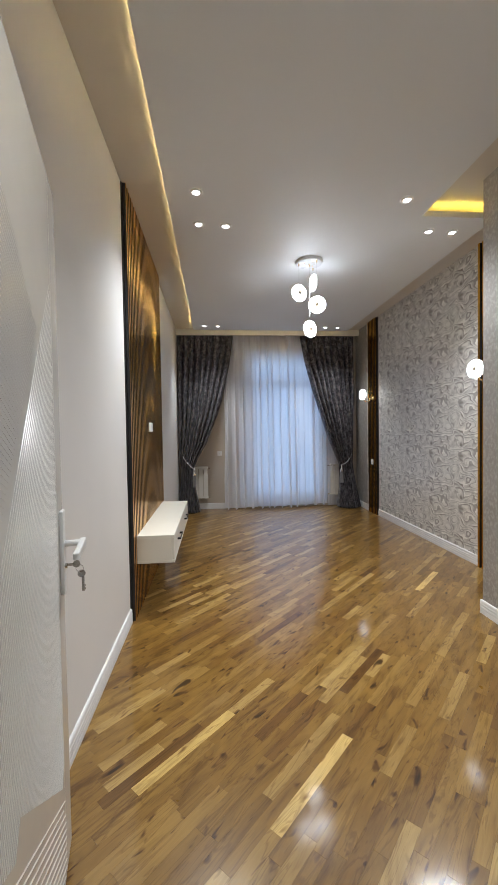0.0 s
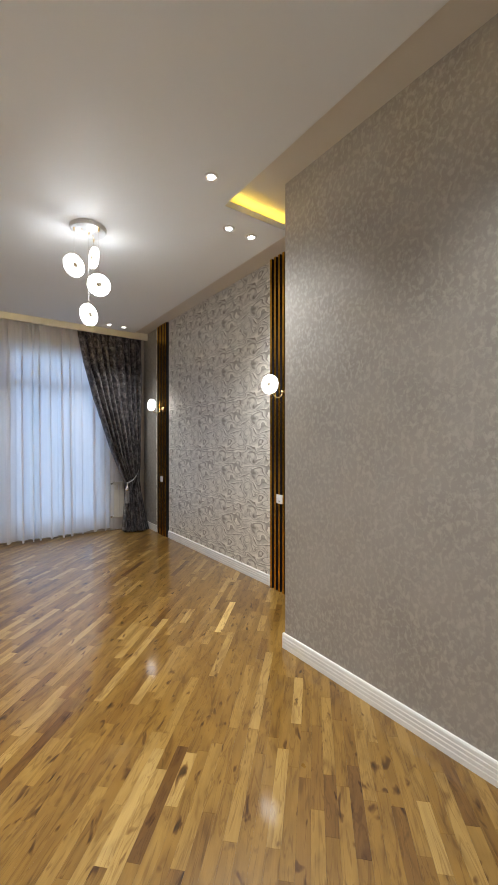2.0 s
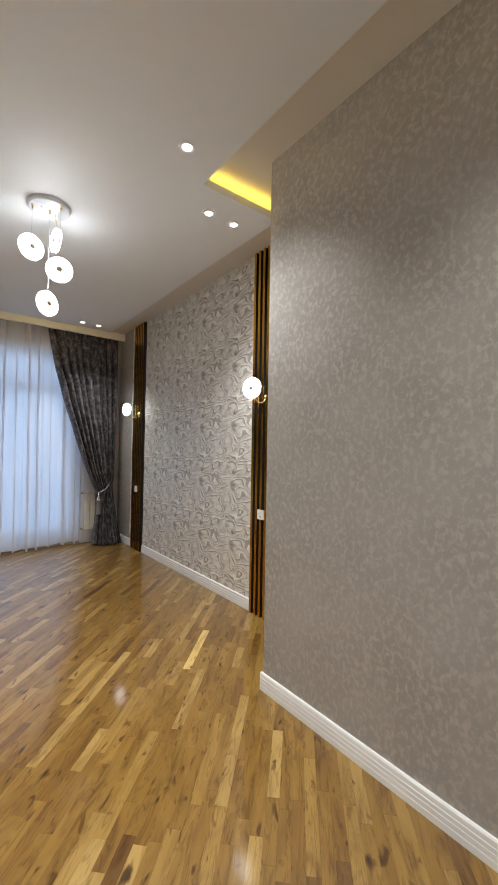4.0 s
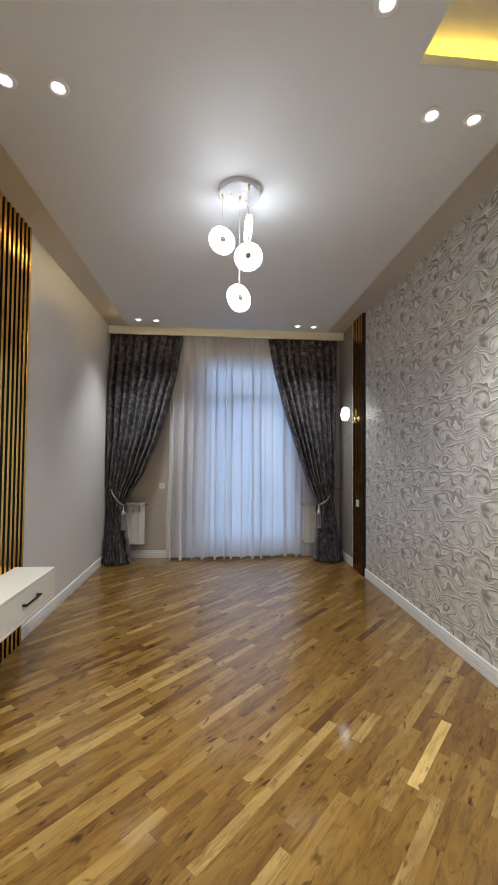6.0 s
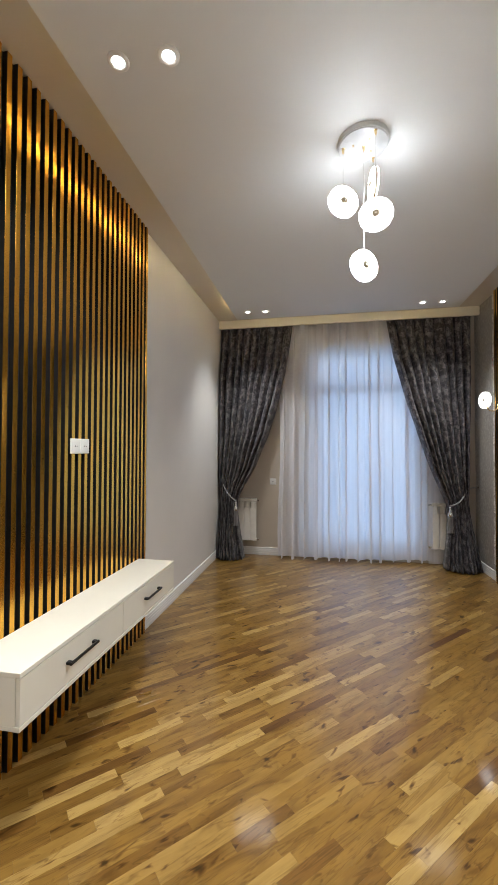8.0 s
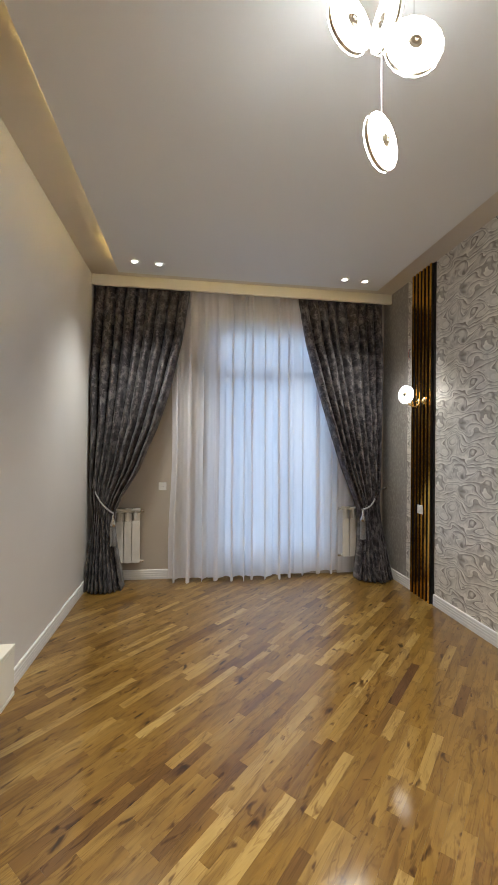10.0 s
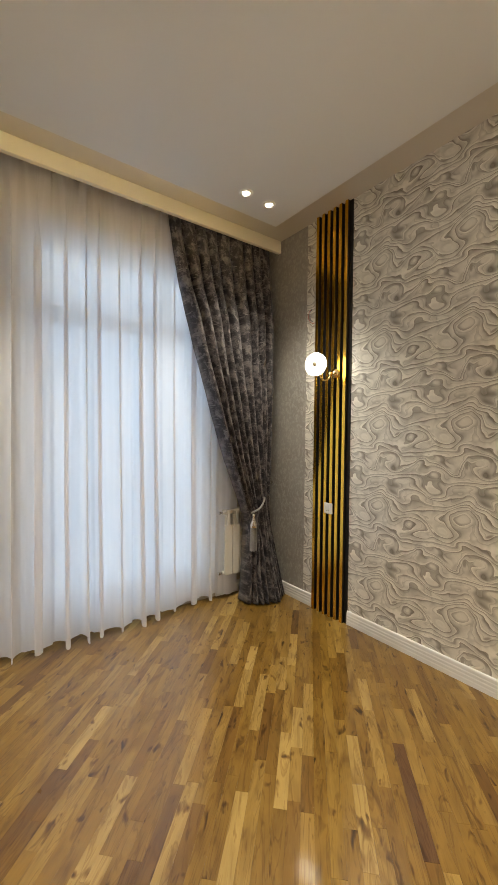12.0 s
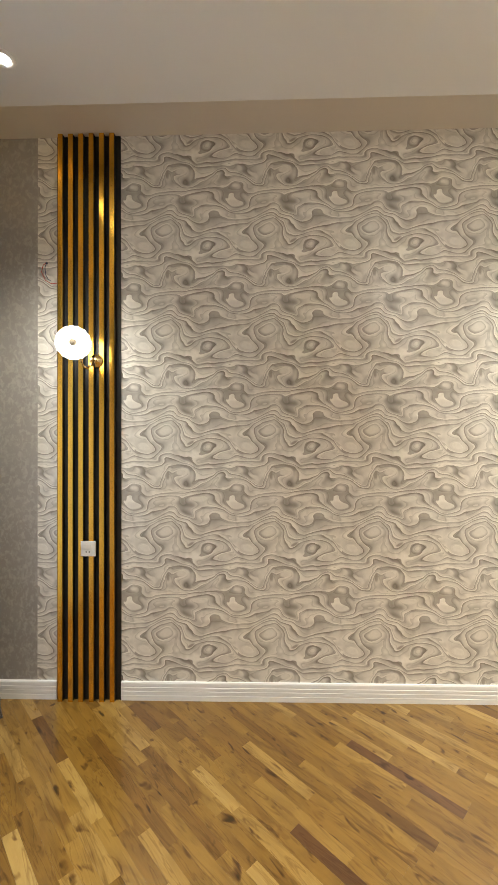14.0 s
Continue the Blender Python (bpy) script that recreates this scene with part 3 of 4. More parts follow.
# ---- wall-hung console ----
def console():
    x0, x1, y0, y1, z0, z1 = XL + 0.0335, -0.288, 2.912, 4.372, 0.382, 0.59
    ob = holder("wall_console")
    t = 0.018
    part("top_board", boxes((x0, x1, y0, y1, z1 - t, z1), bevel=0.0015), CONSOLE, ob)
    part("bottom_board", boxes((x0, x1, y0, y1, z0, z0 + t), bevel=0.0015), CONSOLE, ob)
    for a in (y0, y1 - t):
        part("side_board", boxes((x0, x1 - 0.02, a, a + t, z0 + t, z1 - t), bevel=0.001), CONSOLE, ob)
    part("divider", boxes((x0, x1 - 0.024, 3.645 - t / 2, 3.645 + t / 2, z0 + t, z1 - t)), CONSOLE, ob)
    part("back_board", boxes((x0, x0 + 0.006, y0 + t, y1 - t, z0 + t, z1 - t)), CONSOLE, ob)
    for a, b in ((y0 + 0.003, 3.6435), (3.6465, y1 - 0.003)):
        f = part("drawer_front", boxes((x1 - 0.0185, x1 - 0.001, a, b, z0 + t + 0.003, z1 - t - 0.003), bevel=0.0015), CONSOLE, ob)
        c, zc, h = (a + b) / 2 - 0.01, 0.492, 0.105
        bm = boxes((x1 + 0.018, x1 + 0.028, c - h, c + h, zc - 0.006, zc + 0.006), bevel=0.003, seg=2)
        for e in (c - h + 0.012, c + h - 0.012):
            box(bm, x1 - 0.002, x1 + 0.02, e - 0.010, e + 0.010, zc - 0.007, zc + 0.007, bevel=0.003)
        part("handle", bm, BLACK_METAL, f, "matt black bow handle")
    return tagged(ob, "cream wall-hung console with two drawers on slat panel", "console")


console()


# ---- sockets and switches ----
def socket_plate(x, y, z, rz, gangs, kind, label):
    """A plate in the xz plane facing -y before turning by rz."""
    ob = holder("wall_socket" if kind != "switch" else "light_switch", x, y, z, rz)
    for g in range(gangs):
        cx = (g - (gangs - 1) / 2) * 0.083
        pl = part("plate", boxes((cx - 0.041, cx + 0.041, -0.009, 0, -0.041, 0.041), bevel=0.003, seg=2), PLASTIC_WHITE, ob)
        if kind == "combo":
            part("rocker", boxes((cx - 0.02, cx + 0.02, -0.0125, -0.009, 0.0, 0.026), bevel=0.001), PLASTIC_WHITE, pl)
            part("slot", boxes((cx - 0.013, cx - 0.006, -0.0095, -0.0088, -0.02, -0.014), (cx + 0.004, cx + 0.011, -0.0095, -0.0088, -0.02, -0.014)), PLASTIC_GREY, pl)
        else:
            part("face", boxes((cx - 0.026, cx + 0.026, -0.0105, -0.009, -0.026, 0.026), bevel=0.001), PLASTIC_WHITE, pl)
            part("slot", boxes((cx - 0.011, cx - 0.005, -0.0112, -0.0104, -0.003, 0.003), (cx + 0.005, cx + 0.011, -0.0112, -0.0104, -0.003, 0.003)), PLASTIC_GREY, pl)
    return tagged(ob, label, "socket")


socket_plate(XL + 0.0335, 3.643, 1.404, 90, 2, "socket", "white double socket on the gold slat panel")
socket_plate(XR - 0.0335, 6.075, 0.83, -90, 1, "combo", "white switched socket on gold slats by window")
socket_plate(XR - 0.0335, 3.40, 0.853, -90, 1, "combo", "white switched socket on gold slats by projecting wall")
socket_plate(0.112, YW, 0.972, 0, 1, "socket", "white single socket on beige window wall")


# ---- lamp discs ----
def lamp_disc(parent, m, r=0.081, t=0.0145, light=DISC_LIGHT):
    """Two glowing acrylic lenses with a scalloped edge, a metal band between them and a hub cap; the axis is local z."""
    bm = bmesh.new()
    steps = 48
    for s in (1, -1):
        prof = [(0.0, s * (t + 0.002)), (r * 0.7, s * (t + 0.001)), (r * 0.93, s * t * 0.9), (r, s * t * 0.62), (r * 0.985, s * 0.006), (0.0, s * 0.006)]
        start = len(bm.verts)
        lathe(prof, steps, bm)
        bm.verts.ensure_lookup_table()
        for v in bm.verts[start:]:
            d = math.hypot(v.co.x, v.co.y)
            if d > r * 0.9:
                a = math.atan2(v.co.y, v.co.x)
                k = 1 + 0.018 * math.sin(16 * a)
                v.co.x *= k
                v.co.y *= k
    bm.transform(m)
    d = part("lamp_disc", bm, light, parent, "glowing white acrylic disc", smooth=True)
    part("band", lathe([(r * 0.88, -0.0055), (r * 0.985, -0.0055), (r * 0.985, 0.0055), (r * 0.88, 0.0055), (r * 0.88, -0.0055)], 40, m=m), HUB, d, "thin bronze band")
    for s in (1, -1):
        part("hub", lathe([(0.0, s * (t + 0.013)), (0.005, s * (t + 0.013)), (0.006, s * (t + 0.008)), (0.014, s * (t + 0.007)), (0.021, s * (t + 0.001)), (0.0, s * (t + 0.001))], 20, m=m), HUB, d, "small brass hub cap")
    return d


def facing(x, y, z, yaw, tilt=0.0):
    """Disc axis horizontal; yaw 0 faces -y, positive turns towards +x."""
    return pose(x, y, z) @ pose(0, 0, 0, 0, 0, yaw) @ pose(0, 0, 0, 90 + tilt, 0, 0)


def chandelier():
    cx, cy = 0.972, 3.775
    ob = holder("pendant_chandelier")
    cap = part("canopy", lathe([(0.0, HS - 0.030), (0.123, HS - 0.030), (0.1265, HS - 0.027), (0.1265, HS - 0.024), (0.0, HS - 0.024)], 48, m=Matrix.Translation((cx, cy, 0))), plain("satin_grey_enamel", (0.62, 0.63, 0.65), 0.28, bump=0.0), ob,
               "round satin white ceiling canopy")
    part("rim", lathe([(0.11, HS - 0.024), (0.129, HS - 0.025), (0.131, HS - 0.02), (0.131, HS - 0.001), (0.11, HS - 0.001)], 48, m=Matrix.Translation((cx, cy, 0))), plain("white_enamel_rim", (0.74, 0.75, 0.77), 0.35, bump=0.0), cap, "white enamelled rim")
    for x, y, z, yaw in ((0.870, 3.773, 2.689, 21), (1.033, 3.863, 2.822, -83), (1.022, 3.675, 2.547, -10), (0.975, 3.775, 2.343, 32)):
        lamp_disc(ob, facing(x, y, z, yaw))
        part("cord", tube([(x, y, z + 0.08), (x, y, HS - 0.05)], 0.0016, 6), CHROME, ob)
        part("gland", lathe([(0.0, HS - 0.056), (0.003, HS - 0.056), (0.006, HS - 0.046), (0.006, HS - 0.032), (0.009, HS - 0.030), (0.0, HS - 0.030)], 14, m=Matrix.Translation((x, y, 0))), BRASS, ob, "small brass cord grip")
    for a in (40, 200, 300):
        part("screw", lathe([(0.0, HS - 0.038), (0.004, HS - 0.038), (0.005, HS - 0.030), (0.0, HS - 0.030)], 10,
                            m=Matrix.Translation((cx + 0.055 * math.cos(radians(a)), cy + 0.055 * math.sin(radians(a)), 0))), BRASS, ob)
    return tagged(ob, "pendant lamp with four glowing discs on white canopy", "pendant lamp")


chandelier()


def sconce(y, z, label):
    w = XR - 0.033
    ob = holder("wall_sconce")
    part("wall_plate", lathe([(0.0, 0.026), (0.012, 0.026), (0.016, 0.018), (0.034, 0.012), (0.037, 0.004), (0.037, 0.0), (0.0, 0.0)], 28,
                             m=Matrix.Translation((w, y - 0.055, z - 0.06)) @ pose(0, 0, 0, 0, -90, 0)), BRASS, ob, "polished brass round wall plate", smooth=True)
    pts = [(w - 0.02, y - 0.055, z - 0.06), (w - 0.045, y - 0.05, z - 0.062)] + [
        (w - 0.045 - 0.05 * (1 - math.cos(radians(a))), y - 0.05 + 0.02 * a / 180, z - 0.062 - 0.055 * math.sin(radians(a))) for a in range(15, 181, 15)] + [(w - 0.145, y - 0.02, z - 0.04)]
    part("arm", tube(pts, 0.0055, 10), BRASS, ob, "curved brass arm", smooth=True)
    part("joint", lathe([(0.0, -0.014), (0.009, -0.012), (0.011, 0.0), (0.009, 0.012), (0.0, 0.014)], 16, m=Matrix.Translation((w - 0.05, y - 0.05, z - 0.062))), BRASS, ob, smooth=True)
    lamp_disc(ob, facing(w - 0.152, y, z, -74), 0.084, 0.0145, SCONCE_LIGHT)
    return tagged(ob, label, "wall lamp", "wall sconces on slat panels")


sconce(6.087, 1.907, "brass wall sconce with glowing disc beside the window")
sconce(3.358, 1.887, "brass wall sconce with glowing disc beside projecting wall")


# ---- downlights ----
def downlight(x, y, gain=1.0, cone=124):
    ob = holder("ceiling_downlight", x, y, HS)
    part("ring", lathe([(0.0255, -0.001), (0.028, -0.006), (0.038, -0.008), (0.045, -0.004), (0.046, 0.0), (0.0255, 0.0)], 28), TRIM_WHITE, ob, "thin white metal ring", smooth=True)
    part("lens", lathe([(0.0, -0.011), (0.014, -0.0095), (0.022, -0.005), (0.025, -0.001), (0.0, -0.0008)], 24), SPOT_LENS, ob, "lit frosted lens", smooth=True)
    lamp = bpy.data.lights.new("downlight_beam", "SPOT")
    lamp.energy, lamp.color, lamp.spot_size, lamp.spot_blend, lamp.shadow_soft_size = SPOT * gain, (1.0, 0.97, 0.91), radians(cone), 1.0, 0.12
    lo = new("downlight_beam", lamp)
    lo.parent = ob
    lo.matrix_basis = pose(0, 0, -0.125)
    return tagged(ob, "small round recessed ceiling spotlight, lit", "downlight", "recessed ceiling spotlights")


for dx, dy in ((-0.072, 2.735), (-0.07, 3.152), (0.145, 3.168), (1.436, 2.731), (1.84, 3.158), (2.05, 3.161),
               (-0.099, 6.157), (0.107, 6.17), (1.828, 6.197), (2.034, 6.207),
               (0.30, 0.85), (1.25, 1.05)):
    downlight(dx, dy, *((0.75, 100) if dy > 6 else (1.0, 124)))


# ---- radiators ----
def radiator(x0, count, valve_side, label):
    ob = holder("radiator")
    y1, y0, z0, z1 = YW - 0.032, YW - 0.115, 0.175, 0.755
    for i in range(count):
        a = x0 + 0.08 * i
        bm = boxes((a + 0.003, a + 0.077, y0, y0 + 0.012, z0 + 0.03, z1 - 0.13), (a + 0.034, a + 0.046, y0 + 0.012, y1, z0 + 0.02, z1 - 0.01),
                   (a + 0.012, a + 0.068, y0 + 0.02, y0 + 0.028, z0 + 0.03, z1 - 0.05), (a + 0.008, a + 0.072, y1 - 0.01, y1, z0 + 0.02, z1 - 0.03),
                   (a + 0.003, a + 0.077, y0 + 0.002, y1, z1 - 0.02, z1 - 0.004), (a + 0.03, a + 0.05, y0, y0 + 0.014, z1 - 0.13, z1 - 0.02), bevel=0.002)
        part("section", bm, RADIATOR, ob)
    for z in (z0 + 0.04, z1 - 0.03):
        part("header", tube([(x0 - 0.002, YW - 0.072, z), (x0 + 0.08 * count + 0.002, YW - 0.072, z)], 0.017, 16), RADIATOR, ob)
        e = x0 + 0.08 * count if valve_side > 0 else x0
        part("valve", tube([(e, YW - 0.072, z), (e + valve_side * 0.02, YW - 0.072, z), (e + valve_side * 0.022, YW - 0.072, z), (e + valve_side * 0.036, YW - 0.072, z)], [0.010, 0.010, 0.014, 0.014], 12), CHROME, ob)
    for k in (0.08, 0.08 * (count - 1)):
        part("bracket", boxes((x0 + k - 0.01, x0 + k + 0.01, y1 - 0.005, YW, z1 - 0.06, z1 - 0.05)), RADIATOR, ob)
    return tagged(ob, label, "radiator")


radiator(-0.50, 5, 1, "white sectional radiator half hidden by a curtain")
radiator(2.06, 5, -1, "white sectional radiator behind sheer and curtain")


# ---- curtains ----
def spline(points, z):
    """Smooth curve through (z, value) pairs in falling z."""
    for (za, a), (zb, b) in zip(points, points[1:]):
        if z >= zb:
            t = (za - z) / (za - zb)
            return a + (b - a) * t
    return points[-1][1]


def tied_curtain(inner, outer, seed, label, side):
    """A pleated curtain gathered by a tieback; inner and outer give its edges as (height, x)."""
    rng = random.Random(seed)
    pleats, per, rows = 9, 14, 90
    cols = pleats * per
    top, bot = 3.055, 0.012
    widths = [1 + rng.uniform(-0.15, 0.15) for _ in range(pleats)]
    edge = [0.0]
    for wd in widths:
        edge.append(edge[-1] + wd / sum(widths))
    bm = bmesh.new()
    uvl = bm.loops.layers.uv.new("UVMap")
    grid, uvs = [], []
    for j in range(rows + 1):
        v = j / rows
        z = top + (bot - top) * v
        xi, xo = spline(inner, z), spline(outer, z)
        tie = math.exp(-((z - 0.74) / 0.32) ** 2)
        row = []
        for i in range(cols + 1):
            k, f = min(i // per, pleats - 1), (i - min(i // per, pleats - 1) * per) / per
            u = edge[k] + (edge[k + 1] - edge[k]) * f
            ph = noise.noise((k * 1.7 + seed, z * 0.8, 0.0)) * 0.14 * (1 - math.exp(-(3.06 - z) * 2))
            lobe = abs(math.sin(math.pi * min(1, max(0, f + ph * math.sin(math.pi * f)))))
            deep = 0.042 + 0.095 * min(1.0, max(0.0, 2.99 - z) / 0.7)  - 0.03 * tie
            flat = max(0.35, 0.62 - 0.1 * (3.06 - z))
            y = 6.80 - 0.035 * min(1.0, max(0.0, 2.95 - z) / 1.2) - deep * lobe ** flat + 0.02 * (noise.noise((u * 5 + seed, z * 1.1, 3.0))) * (1 - v * 0.2)
            y += 0.007 * noise.noise((u * 26 + seed, z * 5.0, 9.0)) + 0.012 * noise.noise((u * 11, z * 2.3 + seed, 5.0)) * min(1, max(0, 2.8 - z))
            # bunching towards the tieback and flare below
            y -= 0.05 * tie * math.sin(math.pi * u)
            if z < 0.7:
                y -= 0.17 * (0.7 - z) / 0.7 * (0.4 + 0.6 * math.sin(math.pi * u)) * (1 + 0.35 * noise.noise((u * 4 + seed, z * 2.0, 12.0)))
            x = xo + (xi - xo) * u + 0.012 * noise.noise((u * 9 + seed, z * 1.6, 7.0)) * min(1, (3.06 - z))
            x = min(max(x, XL + 0.006), XR - 0.006)
            row.append(bm.verts.new((x, min(y, 6.812), z)))
        grid.append(row)
    for j in range(rows):
        for i in range(cols):
            fc = bm.faces.new((grid[j][i], grid[j][i + 1], grid[j + 1][i + 1], grid[j + 1][i]))
            fc.smooth = True
            for lp, (a, b) in zip(fc.loops, ((i, j), (i + 1, j), (i + 1, j + 1), (i, j + 1))):
                lp[uvl].uv = (a / cols * 1.9 + seed, b / rows * 3.0)
    ob = holder("curtain")
    cl = part("cloth", bm, CURTAIN, ob, smooth=True)
    so = cl.modifiers.new("thickness", "SOLIDIFY")
    so.thickness, so.offset = 0.0025, 0.0
    return tagged(ob, label, "curtain", "tied-back curtains")


tied_curtain([(3.1, 0.385), (2.96, 0.367), (2.47, 0.299), (1.97, 0.182), (1.59, 0.065), (1.15, -0.113), (0.90, -0.261), (0.74, -0.335), (0.60, -0.335), (0.3, -0.285), (0.0, -0.225)],
             [(3.1, -0.587), (1.95, -0.592), (1.0, -0.585), (0.74, -0.545), (0.5, -0.56), (0.0, -0.60)], 1.3,
             "dark grey crushed jacquard curtain tied back beside white wall", -1)
tied_curtain([(3.1, 1.53), (2.96, 1.55), (2.51, 1.632), (2.0, 1.766), (1.49, 1.933), (1.17, 2.033), (0.86, 2.166), (0.74, 2.215), (0.60, 2.215), (0.3, 2.185), (0.0, 2.15)],
             [(3.1, 2.515), (2.0, 2.475), (1.18, 2.452), (0.80, 2.43), (0.6, 2.45), (0.0, 2.56)], 4.9,
             "dark grey crushed jacquard curtain tied back beside wallpaper", 1)


def tieback(inner, outer, wall, z_in, z_out, label, y=6.575):
    ob = holder("curtain_tieback")
    pts = []
    for i in range(15):
        f = i / 14
        pts.append((inner + (outer - inner) * f, y + 0.03 * (1 - math.sin(math.pi * min(1, f * 1.15 + 0.1))) + 0.09 * f ** 3, z_in + (z_out - z_in) * f - 0.035 * math.sin(math.pi * f)))
    part("cord", tube(pts, 0.0085, 8), SILVER_CORD, ob, "twisted silver-grey cord", smooth=True)
    pts = [(outer, y + 0.10, z_out), ((outer + wall) / 2, 6.74, z_out + 0.01), (wall, 6.80, z_out + 0.012)]
    part("cord", tube(pts, 0.0075, 8), SILVER_CORD, ob, smooth=True)
    d = 0.02 if wall > 1 else -0.02
    part("hook", lathe([(0.0, 0.03), (0.011, 0.028), (0.012, 0.022), (0.005, 0.018), (0.005, 0.004), (0.014, 0.003), (0.014, 0.0), (0.0, 0.0)], 16,
                       m=Matrix.Translation((XR if wall > 1 else XL, 6.80, z_out + 0.012)) @ pose(0, 0, 0, 0, -90 if wall > 1 else 90, 0)), CHROME, ob, smooth=True)
    ta = holder("tassel")
    ta.parent = ob
    tx, ty = inner, y - 0.015
    part("bell", lathe([(0.0, 0.05), (0.010, 0.048), (0.012, 0.035), (0.009, 0.02), (0.014, 0.0), (0.026, -0.03), (0.030, -0.05), (0.027, -0.056), (0.029, -0.062), (0.0, -0.062)], 24,
                       m=Matrix.Translation((tx, ty, z_in - 0.05))), CHROME, ta, "silver bell-shaped tassel head", smooth=True)
    fr = bmesh.new()
    rng = random.Random(7)
    for i in range(64):
        a, r = rng.uniform(0, 6.283), 0.026 * math.sqrt(rng.random())
        bx, by = tx + r * math.cos(a), ty + r * math.sin(a)
        tube([(bx, by, z_in - 0.11), (bx + 0.15 * (bx - tx) + rng.uniform(-.002, .002), by + 0.15 * (by - ty), z_in - 0.30 + rng.uniform(-0.006, 0.006))], 0.0022, 5, fr)
    part("fringe", fr, SILVER_CORD, ta, "long silver-grey thread fringe")
    return tagged(ob, label, "tieback")


tieback(-0.325, -0.565, XL + 0.02, 0.735, 1.03, "silver cord tieback with tassel on grey curtain beside white wall")
tieback(2.20, 2.43, XR - 0.02, 0.745, 0.94, "silver cord tieback with tassel on grey curtain beside wallpaper")


def sheer():
    """Floor-length voile with uneven soft folds and a weighted wavy hem."""
    rng = random.Random(3)
    x0, x1, cols, rows = 0.20, 2.22, 460, 40
    folds, x = [], 0.0
    while x < 0.88:
        folds.append(x)
        x += rng.uniform(0.040, 0.105)
    folds.append(0.905)
    folds.append(1.0)
    bm = bmesh.new()
    uvl = bm.loops.layers.uv.new("UVMap")
    grid = []
    for j in range(rows + 1):
        v = j / rows
        z = 3.055 + (0.018 - 3.055) * v
        row = []
        k = 0
        for i in range(cols + 1):
            u = i / cols
            while k < len(folds) - 2 and u > folds[k + 1]:
                k += 1
            f = (u - folds[k]) / (folds[k + 1] - folds[k])
            s = math.cos(2 * math.pi * f)
            amp = 0.018 + 0.022 * v + 0.016 * v ** 8
            e = min(1.0, max(0.0, (u - 0.52) / 0.3))
            y = 6.838 - 0.125 * v ** 1.5 * (1 - 0.85 * e * e * (3 - 2 * e)) + amp * s * (1 - 0.4 * e) * (0.15 if k == len(folds) - 2 else 0.8 + 0.4 * math.sin(k * 1.7))
            fx = x0 - 0.05 * v * 0.0 + (x1 - x0) * u
            fx += (0.0 if k == len(folds) - 2 else 0.30 + 0.08 * math.sin(k * 2.4)) * (x1 - x0) * (folds[k + 1] - folds[k]) * math.sin(2 * math.pi * f) * min(1, v * 6) + 0.012 * noise.noise((u * 7, z * 0.7, 1.0)) * v
            if u < 0.1:
                fx -= 0.02 * v * math.sin(v * 9) * (1 - u / 0.1)
            zz = z + (0.012 * math.sin(2 * math.pi * f + 1) + 0.012) * max(0, v - 0.95) * 20
            row.append(bm.verts.new((fx, y, zz)))
        grid.append(row)
    for j in range(rows):
        for i in range(cols):
            fc = bm.faces.new((grid[j][i], grid[j][i + 1], grid[j + 1][i + 1], grid[j + 1][i]))
            fc.smooth = True
            for lp, (a, b) in zip(fc.loops, ((i, j), (i + 1, j), (i + 1, j + 1), (i, j + 1))):
                lp[uvl].uv = (a / cols * 3, b / rows * 3)
    ob = holder("sheer_curtain")
    part("cloth", bm, SHEER, ob, smooth=True)
    return tagged(ob, "floor-length white sheer voile curtain before the window", "curtain")


sheer()


